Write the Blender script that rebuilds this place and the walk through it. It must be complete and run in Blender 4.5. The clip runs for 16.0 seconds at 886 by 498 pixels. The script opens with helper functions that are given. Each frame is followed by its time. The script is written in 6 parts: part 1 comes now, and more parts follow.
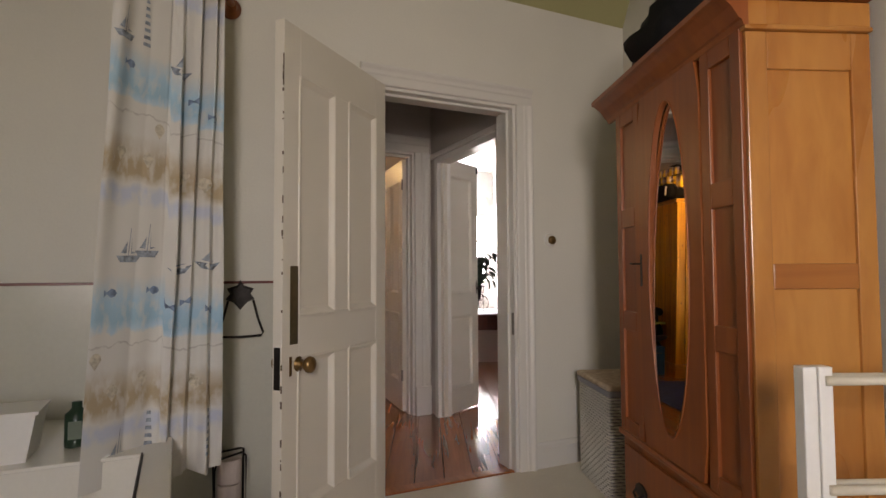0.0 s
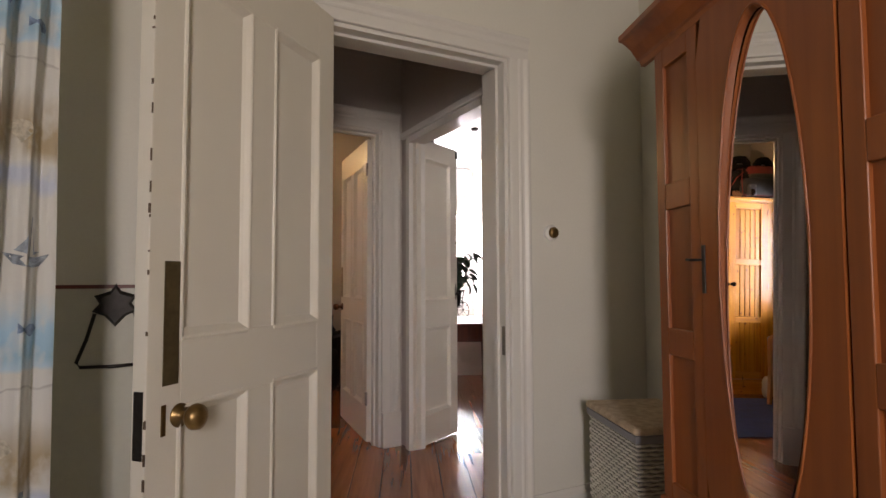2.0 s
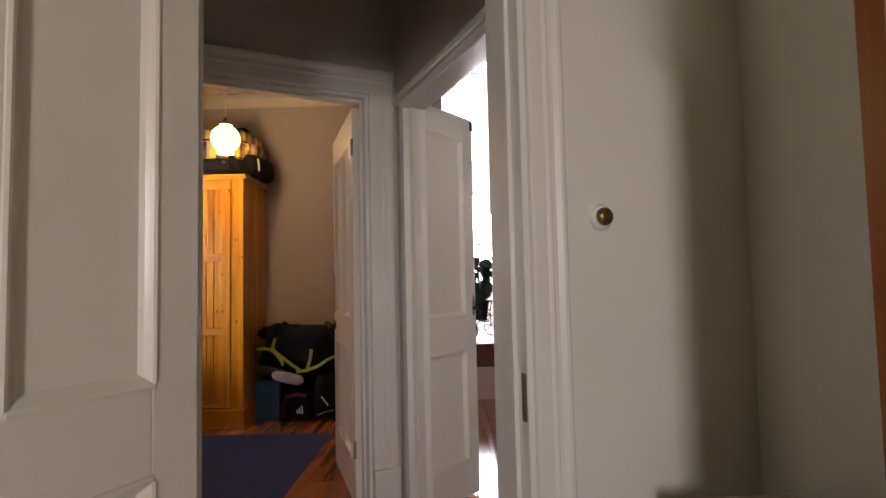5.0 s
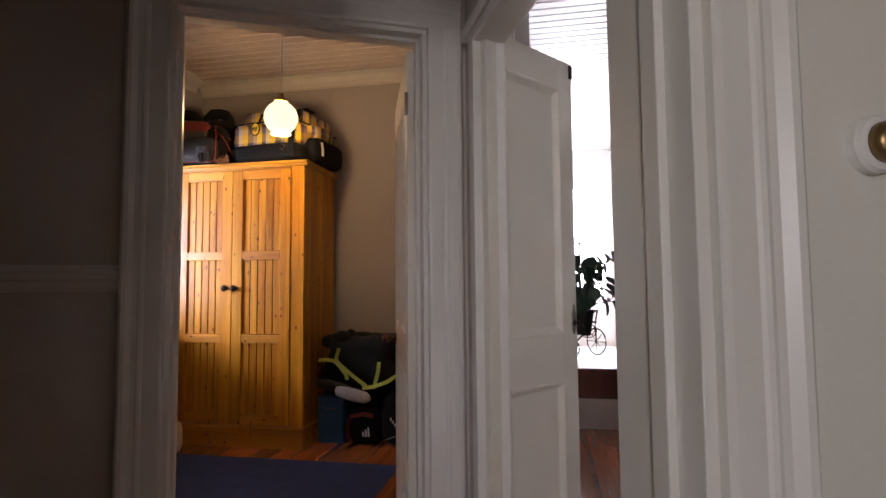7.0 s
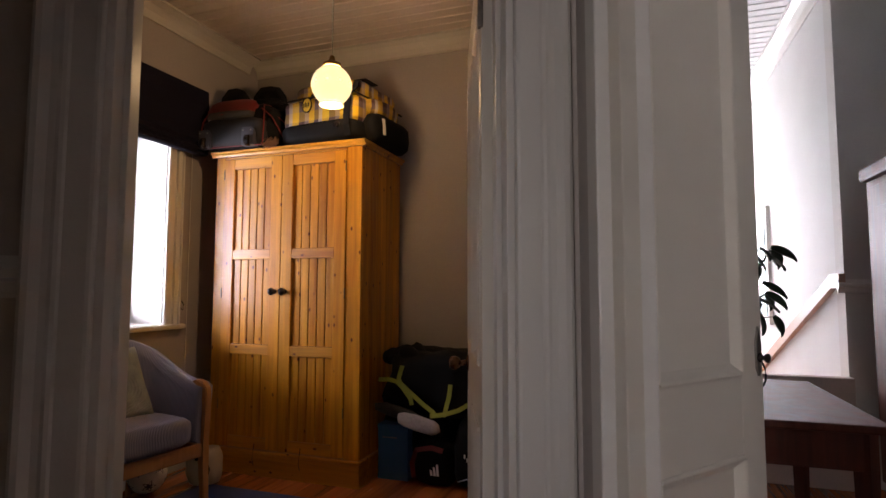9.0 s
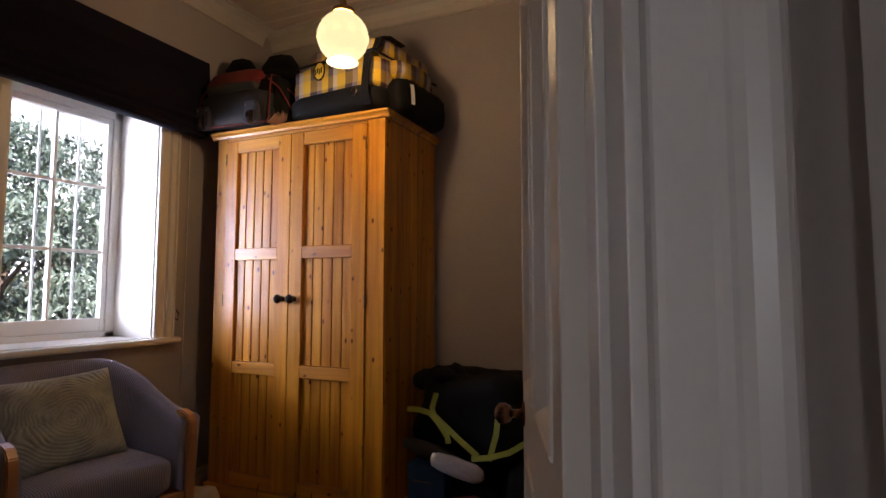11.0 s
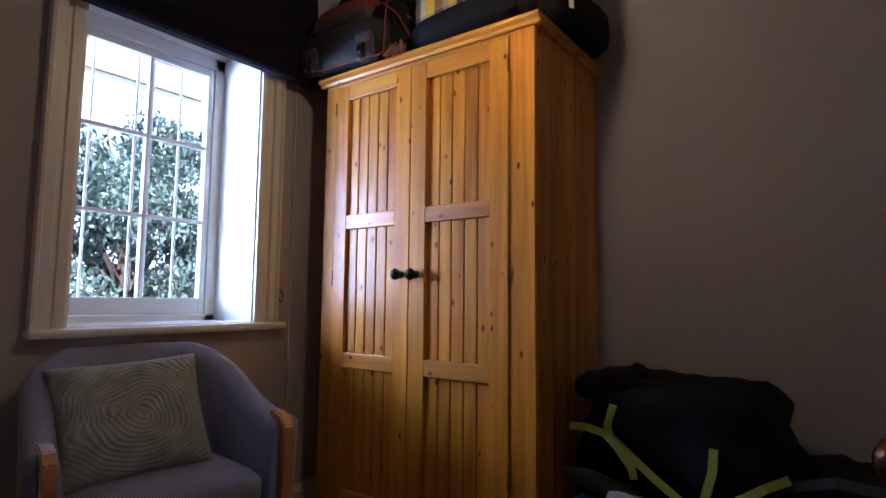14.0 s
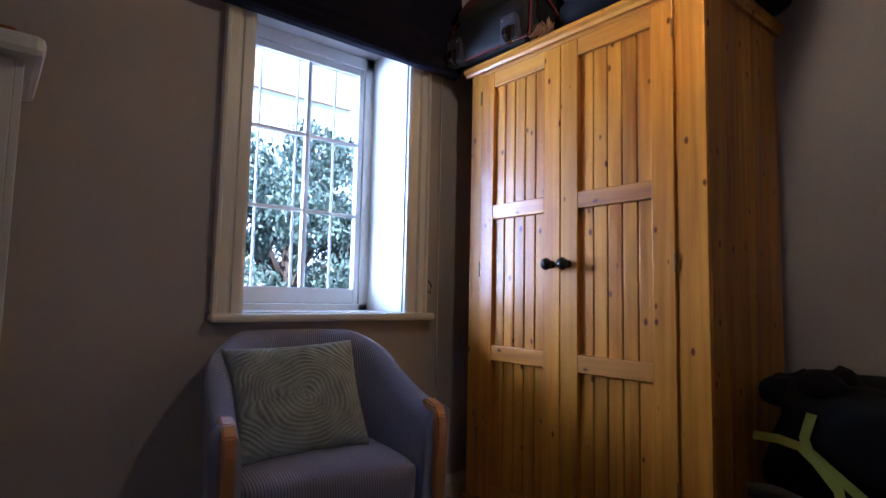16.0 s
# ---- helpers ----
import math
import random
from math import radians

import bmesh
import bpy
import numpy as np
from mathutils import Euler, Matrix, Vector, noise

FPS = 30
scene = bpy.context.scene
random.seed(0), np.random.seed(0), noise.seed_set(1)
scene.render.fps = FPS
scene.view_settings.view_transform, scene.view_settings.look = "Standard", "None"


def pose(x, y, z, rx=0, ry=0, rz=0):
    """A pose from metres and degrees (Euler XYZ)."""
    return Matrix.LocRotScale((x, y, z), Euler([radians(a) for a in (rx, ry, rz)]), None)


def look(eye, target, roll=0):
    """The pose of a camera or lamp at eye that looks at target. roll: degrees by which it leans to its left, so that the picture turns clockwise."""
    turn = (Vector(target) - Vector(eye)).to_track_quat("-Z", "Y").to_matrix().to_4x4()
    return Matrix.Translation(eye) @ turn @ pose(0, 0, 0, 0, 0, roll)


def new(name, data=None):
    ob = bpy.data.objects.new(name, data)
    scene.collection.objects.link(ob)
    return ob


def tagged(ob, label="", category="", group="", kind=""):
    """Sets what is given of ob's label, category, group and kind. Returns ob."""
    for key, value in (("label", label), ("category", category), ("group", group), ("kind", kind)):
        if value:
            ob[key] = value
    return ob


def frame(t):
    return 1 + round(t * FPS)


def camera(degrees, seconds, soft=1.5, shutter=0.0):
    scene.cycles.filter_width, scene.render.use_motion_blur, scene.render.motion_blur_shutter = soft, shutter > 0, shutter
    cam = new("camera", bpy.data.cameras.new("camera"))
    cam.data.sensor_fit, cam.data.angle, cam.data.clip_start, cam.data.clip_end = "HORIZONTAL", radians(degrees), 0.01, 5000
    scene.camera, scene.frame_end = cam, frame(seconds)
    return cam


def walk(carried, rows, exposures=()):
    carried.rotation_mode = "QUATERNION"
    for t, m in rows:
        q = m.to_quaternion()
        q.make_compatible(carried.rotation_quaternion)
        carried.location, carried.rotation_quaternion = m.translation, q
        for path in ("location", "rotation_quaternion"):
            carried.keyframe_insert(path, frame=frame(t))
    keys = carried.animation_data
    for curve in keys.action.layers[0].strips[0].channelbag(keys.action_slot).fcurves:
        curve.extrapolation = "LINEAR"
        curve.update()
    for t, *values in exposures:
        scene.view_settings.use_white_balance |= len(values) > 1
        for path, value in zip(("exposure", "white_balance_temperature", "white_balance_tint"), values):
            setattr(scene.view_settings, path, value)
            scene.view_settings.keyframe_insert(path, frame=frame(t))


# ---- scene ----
cam = camera(77.0, 16.0)
EXPO = [(0.0, 3.25, 7000, 20), (3.5, 3.45, 7000, 22), (6.0, 3.3, 6400, 22), (7.5, 3.0, 6300, 22), (9.0, 2.6, 6500, 23), (12.0, 2.35, 5700, 23), (13.5, 2.35, 5000, 19), (16.0, 2.45, 4450, 15)]
PATH = [
    (0, (0.247, 0.666, 1.145), (0.302, 2.663, 1.237), -0.3),
    (0.5, (0.257, 0.861, 1.141), (0.322, 2.858, 1.24), -0.4),
    (1, (0.278, 1.07, 1.165), (0.362, 3.066, 1.262), -0.4),
    (1.5, (0.279, 1.275, 1.167), (0.383, 3.27, 1.264), -0.5),
    (2, (0.302, 1.433, 1.137), (0.437, 3.425, 1.242), -0.2),
    (2.5, (0.399, 1.609, 1.166), (0.54, 3.602, 1.268), -0.6),
    (3, (0.458, 1.736, 1.174), (0.604, 3.728, 1.277), -0.5),
    (3.5, (0.495, 1.86, 1.176), (0.617, 3.854, 1.275), -0.7),
    (3.7, (0.492, 1.922, 1.177), (0.617, 3.915, 1.277), -0.2),
    (5.8, (0.585, 2.752, 1.17), (0.444, 4.743, 1.296), -1.1),
    (6, (0.571, 2.841, 1.182), (0.41, 4.83, 1.306), -0.7),
    (6.5, (0.59, 3.038, 1.178), (0.359, 5.021, 1.304), -0.8),
    (7, (0.583, 3.232, 1.176), (0.208, 5.193, 1.308), -0.5),
    (7.5, (0.528, 3.415, 1.174), (0.07, 5.357, 1.311), -0.3),
    (8, (0.477, 3.634, 1.167), (-0.031, 5.564, 1.306), -0.1),
    (8.5, (0.472, 3.822, 1.182), (-0.099, 5.734, 1.326), -0.0),
    (9, (0.399, 4.008, 1.184), (-0.255, 5.893, 1.331), 0.1),
    (9.2, (0.36, 4.081, 1.187), (-0.317, 5.957, 1.335), 0.0),
    (11.3, (0.126, 4.778, 1.212), (-0.689, 6.597, 1.369), 0.1),
    (11.5, (0.086, 4.831, 1.207), (-0.729, 6.65, 1.371), 0.1),
    (12, (0.03, 4.963, 1.181), (-0.794, 6.777, 1.354), 0.1),
    (12.5, (-0.017, 5.098, 1.144), (-0.876, 6.897, 1.31), 0.1),
    (13, (-0.072, 5.227, 1.111), (-1.044, 6.966, 1.278), 0.3),
    (13.5, (-0.156, 5.277, 1.082), (-1.252, 6.942, 1.246), 0.4),
    (14, (-0.294, 5.294, 1.073), (-1.476, 6.897, 1.251), 0.6),
    (14.5, (-0.385, 5.309, 1.075), (-1.657, 6.843, 1.243), 0.7),
    (15, (-0.395, 5.327, 1.05), (-1.809, 6.731, 1.222), 1.0),
    (15.5, (-0.392, 5.321, 1.037), (-1.88, 6.645, 1.206), 1.2),
    (16, (-0.389, 5.325, 1.036), (-1.926, 6.593, 1.206), 1.2),
]
walk(cam, [(t, look(eye, target, roll)) for t, eye, target, roll in PATH], EXPO)

# ---- world and lights ----
world = bpy.data.worlds.new("sky")
scene.world = world
world.use_nodes = True
wt = world.node_tree
sky = wt.nodes.new("ShaderNodeTexSky")
sky.sky_type, sky.sun_disc = "NISHITA", False
sky.sun_elevation, sky.sun_rotation = radians(56), radians(83)
wt.links.new(sky.outputs[0], wt.nodes["Background"].inputs[0])
wt.nodes["Background"].inputs[1].default_value = 0.15


def lamp(name, kind, m, energy, color, **kw):
    d = bpy.data.lights.new(name, kind)
    d.energy, d.color = energy, color
    if "spread" in kw:
        d.spread = kw["spread"]
    for k in ("size", "size_y", "shape", "angle", "shadow_soft_size"):
        if k in kw:
            if k == "size":
                d.size = kw[k]
            elif k == "size_y":
                d.size_y = kw[k]
            elif k == "shape":
                d.shape = kw[k]
            elif k == "angle":
                d.angle = kw[k]
            else:
                d.shadow_soft_size = kw[k]
    ob = new(name, d)
    ob.matrix_world = m
    return ob


lamp("sun", "SUN", look((0, 0, 10), (-4.0, 0.5, 3.6)), 5.0, (1, 0.95, 0.88), angle=radians(0.5))
lamp("window_light_bedroom", "AREA", look((-4.15, 5.25, 1.58), (-2.2, 7.0, 1.45)), 34, (0.88, 0.93, 1.0), shape="RECTANGLE", size=1.6, size_y=1.15)
lamp("window_light_bathroom", "AREA", look((0.36, -1.26, 1.75), (1.1, 4.0, 1.25)), 2.5, (1.0, 0.96, 0.90), shape="RECTANGLE", size=0.45, size_y=1.1, spread=radians(105))
lamp("window_light_landing", "AREA", look((1.0, 12.9, 1.9), (1.0, 6, 1.2)), 46, (0.93, 0.96, 1.0), shape="RECTANGLE", size=1.3, size_y=1.8)
lamp("pendant_bulb", "POINT", pose(-1.19, 6.68, 2.325), 1.9, (1.0, 0.66, 0.30), shadow_soft_size=0.05)

# ---- materials ----
def mat(name, col, rough=0.5, metal=0.0, var=0.06, scale=3.0, fine=60.0, bump=0.15, col2=None, spec=0.5, coat=0.0, emit=None, rnd=0.0):
    """Plain painted or raw surface with two scales of variation and a fine relief."""
    m = bpy.data.materials.new(name)
    m.use_nodes = True
    n, l = m.node_tree.nodes, m.node_tree.links
    b = n["Principled BSDF"]
    b.inputs["Roughness"].default_value, b.inputs["Metallic"].default_value = rough, metal
    b.inputs["Specular IOR Level"].default_value = spec
    b.inputs["Coat Weight"].default_value = coat
    tc = n.new("ShaderNodeTexCoord")
    a, f = n.new("ShaderNodeTexNoise"), n.new("ShaderNodeTexNoise")
    a.inputs["Scale"].default_value, f.inputs["Scale"].default_value = scale, fine
    a.inputs["Detail"].default_value, f.inputs["Detail"].default_value = 6, 4
    l.new(tc.outputs["Object"], a.inputs["Vector"]), l.new(tc.outputs["Object"], f.inputs["Vector"])
    ramp = n.new("ShaderNodeValToRGB")
    c2 = col2 or tuple(c * (1 - 2.2 * var) for c in col)
    ramp.color_ramp.elements[0].color, ramp.color_ramp.elements[1].color = (*c2, 1), (*col, 1)
    ramp.color_ramp.elements[0].position, ramp.color_ramp.elements[1].position = 0.3, 0.62
    mix = n.new("ShaderNodeMath")
    mix.operation, mix.inputs[1].default_value = "MULTIPLY_ADD", 0.35
    l.new(f.outputs["Fac"], mix.inputs[0])
    sc = n.new("ShaderNodeMath")
    sc.operation, sc.inputs[1].default_value = "MULTIPLY", 0.65
    l.new(a.outputs["Fac"], sc.inputs[0]), l.new(sc.outputs[0], mix.inputs[2]), l.new(mix.outputs[0], ramp.inputs[0])
    out = ramp.outputs[0]
    if rnd:
        oi, hs = n.new("ShaderNodeObjectInfo"), n.new("ShaderNodeHueSaturation")
        mr = n.new("ShaderNodeMapRange")
        mr.inputs["To Min"].default_value, mr.inputs["To Max"].default_value = 1 - rnd, 1 + rnd
        l.new(oi.outputs["Random"], mr.inputs[0]), l.new(mr.outputs[0], hs.inputs["Value"]), l.new(out, hs.inputs["Color"])
        out = hs.outputs[0]
    l.new(out, b.inputs["Base Color"])
    rr = n.new("ShaderNodeMapRange")
    rr.inputs["To Min"].default_value, rr.inputs["To Max"].default_value = max(0.02, rough - (0.1 if rough > 0.4 else 0.025)), min(1, rough + (0.1 if rough > 0.4 else 0.025))
    l.new(a.outputs["Fac"], rr.inputs[0]), l.new(rr.outputs[0], b.inputs["Roughness"])
    if bump:
        bp = n.new("ShaderNodeBump")
        bp.inputs["Strength"].default_value, bp.inputs["Distance"].default_value = bump, 0.004
        l.new(f.outputs["Fac"], bp.inputs["Height"]), l.new(bp.outputs[0], b.inputs["Normal"])
    if emit:
        b.inputs["Emission Color"].default_value, b.inputs["Emission Strength"].default_value = (*emit[0], 1), emit[1]
    return m


def wood(name, light, dark, axis="Z", rough=0.35, coat=0.3, grain=14.0, knots=None, rnd=0.12, stretch=0.06, bump=0.12, coat_rough=0.18):
    """Varnished timber: stretched grain along one axis, optional knots, each board a little different."""
    m = bpy.data.materials.new(name)
    m.use_nodes = True
    n, l = m.node_tree.nodes, m.node_tree.links
    b = n["Principled BSDF"]
    b.inputs["Coat Weight"].default_value, b.inputs["Coat Roughness"].default_value = coat, coat_rough
    tc, mp = n.new("ShaderNodeTexCoord"), n.new("ShaderNodeMapping")
    mp.inputs["Scale"].default_value = tuple(stretch if a == axis else 1.0 for a in "XYZ")
    oi, off = n.new("ShaderNodeObjectInfo"), n.new("ShaderNodeVectorMath")
    off.operation = "MULTIPLY_ADD"
    off.inputs[1].default_value = (7.0, 11.0, 5.0)
    l.new(oi.outputs["Random"], off.inputs[0]), l.new(tc.outputs["Object"], off.inputs[2])
    l.new(off.outputs[0], mp.inputs["Vector"])
    g, w = n.new("ShaderNodeTexNoise"), n.new("ShaderNodeTexNoise")
    g.inputs["Scale"].default_value, g.inputs["Detail"].default_value, g.inputs["Distortion"].default_value = grain * 5, 6, 0.6
    w.inputs["Scale"].default_value, w.inputs["Detail"].default_value, w.inputs["Distortion"].default_value = grain, 3, 1.5
    l.new(mp.outputs[0], g.inputs["Vector"]), l.new(mp.outputs[0], w.inputs["Vector"])
    add = n.new("ShaderNodeMath")
    add.operation, add.inputs[1].default_value = "MULTIPLY_ADD", 0.45
    s2 = n.new("ShaderNodeMath")
    s2.operation, s2.inputs[1].default_value = "MULTIPLY", 0.55
    l.new(w.outputs["Fac"], s2.inputs[0]), l.new(g.outputs["Fac"], add.inputs[0]), l.new(s2.outputs[0], add.inputs[2])
    ramp = n.new("ShaderNodeValToRGB")
    ramp.color_ramp.elements[0].color, ramp.color_ramp.elements[1].color = (*dark, 1), (*light, 1)
    ramp.color_ramp.elements[0].position, ramp.color_ramp.elements[1].position = 0.32, 0.64
    l.new(add.outputs[0], ramp.inputs[0])
    out = ramp.outputs[0]
    if knots:
        kv = n.new("ShaderNodeTexVoronoi")
        kv.inputs["Scale"].default_value = knots
        km = n.new("ShaderNodeMapping")
        km.inputs["Scale"].default_value = tuple(0.55 if a == axis else 1.0 for a in "XYZ")
        l.new(off.outputs[0], km.inputs["Vector"]), l.new(km.outputs[0], kv.inputs["Vector"])
        kr = n.new("ShaderNodeValToRGB")
        kr.color_ramp.elements[0].position, kr.color_ramp.elements[1].position = 0.075, 0.135
        kr.color_ramp.elements[0].color, kr.color_ramp.elements[1].color = (1, 1, 1, 1), (0, 0, 0, 1)
        l.new(kv.outputs["Distance"], kr.inputs[0])
        km2 = n.new("ShaderNodeMix")
        km2.data_type = "RGBA"
        km2.inputs["B"].default_value = (dark[0] * 0.35, dark[1] * 0.2, dark[2] * 0.2, 1)
        l.new(kr.outputs[0], km2.inputs["Factor"]), l.new(out, km2.inputs["A"])
        out = km2.outputs["Result"]
    hs, mr = n.new("ShaderNodeHueSaturation"), n.new("ShaderNodeMapRange")
    mr.inputs["To Min"].default_value, mr.inputs["To Max"].default_value = 1 - rnd, 1 + rnd
    l.new(oi.outputs["Random"], mr.inputs[0]), l.new(mr.outputs[0], hs.inputs["Value"]), l.new(out, hs.inputs["Color"])
    l.new(hs.outputs[0], b.inputs["Base Color"])
    rr = n.new("ShaderNodeMapRange")
    rr.inputs["To Min"].default_value, rr.inputs["To Max"].default_value = max(0.05, rough - 0.12), rough + 0.12
    l.new(w.outputs["Fac"], rr.inputs[0]), l.new(rr.outputs[0], b.inputs["Roughness"])
    bp = n.new("ShaderNodeBump")
    bp.inputs["Strength"].default_value, bp.inputs["Distance"].default_value = bump, 0.003
    l.new(g.outputs["Fac"], bp.inputs["Height"]), l.new(bp.outputs[0], b.inputs["Normal"])
    return m


def glass(name):
    m = bpy.data.materials.new(name)
    m.use_nodes = True
    b = m.node_tree.nodes["Principled BSDF"]
    b.inputs["Transmission Weight"].default_value, b.inputs["Roughness"].default_value, b.inputs["IOR"].default_value = 1, 0.0, 1.2
    return m


M_BATHWALL = mat("cream_plaster", (0.74, 0.72, 0.655), 0.75, var=0.03, scale=1.6, fine=90)
M_BATHCEIL = mat("olive_ceiling", (0.42, 0.40, 0.20), 0.8, var=0.04)
M_HALLWALL = mat("grey_taupe_wall", (0.58, 0.53, 0.49), 0.7, var=0.05, scale=1.5)
M_BEDWALL = mat("taupe_wall", (0.42, 0.38, 0.37), 0.75, var=0.05, scale=1.2)
M_LANDWALL = mat("white_plaster", (0.74, 0.74, 0.72), 0.8, var=0.03)
M_TRIM = mat("white_gloss_trim", (0.72, 0.70, 0.66), 0.36, var=0.02, scale=2.5, fine=120, bump=0.08)
M_DOOR = mat("cream_gloss_paint", (0.74, 0.70, 0.62), 0.3, var=0.012, scale=1.8, fine=140, bump=0.08)
M_CHIP = mat("chipped_paint_wood", (0.12, 0.08, 0.05), 0.8, var=0.2)
M_BATHFLOOR = mat("beige_vinyl", (0.74, 0.69, 0.58), 0.35, var=0.05, scale=4)
M_PLANK = wood("red_brown_planks", (0.46, 0.15, 0.045), (0.25, 0.068, 0.02), "Y", 0.22, 0.6, 9, None, 0.22, 0.05)
M_PINE = wood("honey_pine", (0.66, 0.285, 0.010), (0.31, 0.088, 0.003), "Z", 0.42, 0.28, 7, 15.0, 0.16, 0.05, coat_rough=0.22)
M_PINE.node_tree.nodes["Principled BSDF"].inputs["Specular IOR Level"].default_value = 0.25
M_PINEX = wood("honey_pine_rail", (0.68, 0.295, 0.011), (0.33, 0.095, 0.004), "X", 0.42, 0.28, 7, 15.0, 0.1, 0.05, coat_rough=0.22)
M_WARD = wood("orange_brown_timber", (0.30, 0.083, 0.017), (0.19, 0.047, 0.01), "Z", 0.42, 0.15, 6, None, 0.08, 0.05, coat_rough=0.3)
# next two: wardrobe's side, paler than its front; window light is in the colour
M_WARDLIT = wood("orange_timber_lit_side", (0.52, 0.235, 0.055), (0.34, 0.12, 0.024), "Z", 0.3, 0.4, 3, None, 0.07, 0.28)
M_WARDMID = wood("mid_orange_timber_lit_side", (0.40, 0.15, 0.032), (0.28, 0.09, 0.018), "Y", 0.3, 0.4, 5, None, 0.06, 0.08)
M_DARKW = wood("dark_red_timber", (0.12, 0.028, 0.014), (0.055, 0.012, 0.007), "Z", 0.55, 0.0, 8, None, 0.1)
M_DARKW.node_tree.nodes["Principled BSDF"].inputs["Specular IOR Level"].default_value = 0.25
M_CHAIRW = wood("beech", (0.55, 0.27, 0.10), (0.42, 0.19, 0.065), "Z", 0.35, 0.3, 10, None, 0.05)
M_BRASS = mat("aged_brass", (0.30, 0.19, 0.08), 0.33, 0.9, var=0.2, scale=20)
M_IRON = mat("dark_iron", (0.035, 0.03, 0.028), 0.45, 0.7, var=0.2, scale=30)
M_STEEL = mat("dull_steel", (0.35, 0.33, 0.3), 0.4, 0.9, var=0.2, scale=30)
M_BLACKKNOB = mat("black_lacquer", (0.02, 0.012, 0.01), 0.2, var=0.1)
M_WHITEPL = mat("white_plastic", (0.78, 0.77, 0.74), 0.35, var=0.03)
M_NAVY = mat("navy_fabric", (0.011, 0.010, 0.022), 0.9, var=0.15, fine=300, bump=0.4, spec=0.15)
M_BLACKF = mat("black_nylon", (0.008, 0.008, 0.009), 0.75, var=0.2, fine=350, bump=0.4, spec=0.15)
M_GREYF = mat("charcoal_nylon", (0.022, 0.021, 0.024), 0.65, var=0.2, fine=350, bump=0.4)
M_REDF = mat("red_nylon", (0.2, 0.018, 0.015), 0.7, var=0.2, fine=350, bump=0.4)
M_LIME = mat("lime_webbing", (0.33, 0.36, 0.05), 0.6, var=0.15, fine=300)
M_BLUEBOX = mat("blue_card", (0.03, 0.16, 0.42), 0.5, var=0.1)
M_RUG = mat("blue_rug", (0.03, 0.055, 0.2), 0.95, var=0.22, scale=9, fine=420, bump=0.9)
M_TUB = mat("white_enamel", (0.78, 0.76, 0.70), 0.15, var=0.02, bump=0.02)
M_ROPE = mat("rope_hair", (0.35, 0.18, 0.08), 0.9, var=0.3, fine=200)
M_MIRROR = mat("mirror_glass", (0.86, 0.86, 0.86), 0.0, 1.0, var=0.0, bump=0)
M_MIRROR.node_tree.nodes["Principled BSDF"].inputs["Roughness"].default_value = 0.01
for lk in list(M_MIRROR.node_tree.nodes["Principled BSDF"].inputs["Roughness"].links):
    M_MIRROR.node_tree.links.remove(lk)
M_GLASS = glass("window_glass")
M_GLOBE = mat("lit_opal_glass", (0.9, 0.85, 0.6), 0.25, var=0.03, emit=((1.0, 0.78, 0.36), 0.22))
M_WICKER = mat("white_wicker", (0.72, 0.70, 0.64), 0.7, var=0.15, fine=150, bump=0.6)
M_LIDF = mat("floral_lid_cloth", (0.62, 0.5, 0.36), 0.85, col2=(0.36, 0.26, 0.18), scale=28, fine=160, bump=0.5)

# ---- mesh helpers ----
def box(bm, x0, x1, y0, y1, z0, z1, bev=0.0, m=None, seg=2):
    r = bmesh.ops.create_cube(bm, size=1)
    vs = r["verts"]
    for v in vs:
        v.co = ((x0 + x1) / 2 + v.co.x * (x1 - x0), (y0 + y1) / 2 + v.co.y * (y1 - y0), (z0 + z1) / 2 + v.co.z * (z1 - z0))
    if bev:
        es = list({e for v in vs for e in v.link_edges})
        r2 = bmesh.ops.bevel(bm, geom=es, offset=bev, segments=seg, affect="EDGES", profile=0.5)
        vs = list(set(r2["verts"]) | {v for v in vs if v.is_valid})
    if m is not None:
        bmesh.ops.transform(bm, matrix=m, verts=vs)
    return vs


def lathe(bm, prof, seg=24, m=None):
    """Turns (radius, height) pairs round z."""
    rings = []
    for r, z in prof:
        rings.append([bm.verts.new((r * math.cos(2 * math.pi * i / seg), r * math.sin(2 * math.pi * i / seg), z)) for i in range(seg)])
    for a, b in zip(rings, rings[1:]):
        for i in range(seg):
            bm.faces.new((a[i], a[(i + 1) % seg], b[(i + 1) % seg], b[i]))
    bm.faces.new(rings[0][::-1]), bm.faces.new(rings[-1])
    if m is not None:
        bmesh.ops.transform(bm, matrix=m, verts=[v for r in rings for v in r])


def tube(bm, pts, r, seg=8, closed=False):
    pts = [Vector(p) for p in pts]
    rings = []
    n = len(pts)
    for i, p in enumerate(pts):
        a = pts[(i - 1) % n] if (closed or i > 0) else p
        b = pts[(i + 1) % n] if (closed or i < n - 1) else p
        d = (b - a).normalized()
        q = d.to_track_quat("Z", "Y")
        rr = r[i] if isinstance(r, (list, tuple)) else r
        rings.append([bm.verts.new(p + q @ Vector((rr * math.cos(2 * math.pi * k / seg), rr * math.sin(2 * math.pi * k / seg), 0))) for k in range(seg)])
    prs = list(zip(rings, rings[1:])) + ([(rings[-1], rings[0])] if closed else [])
    for a, b in prs:
        for k in range(seg):
            bm.faces.new((a[k], a[(k + 1) % seg], b[(k + 1) % seg], b[k]))
    if not closed:
        bm.faces.new(rings[0][::-1]), bm.faces.new(rings[-1])


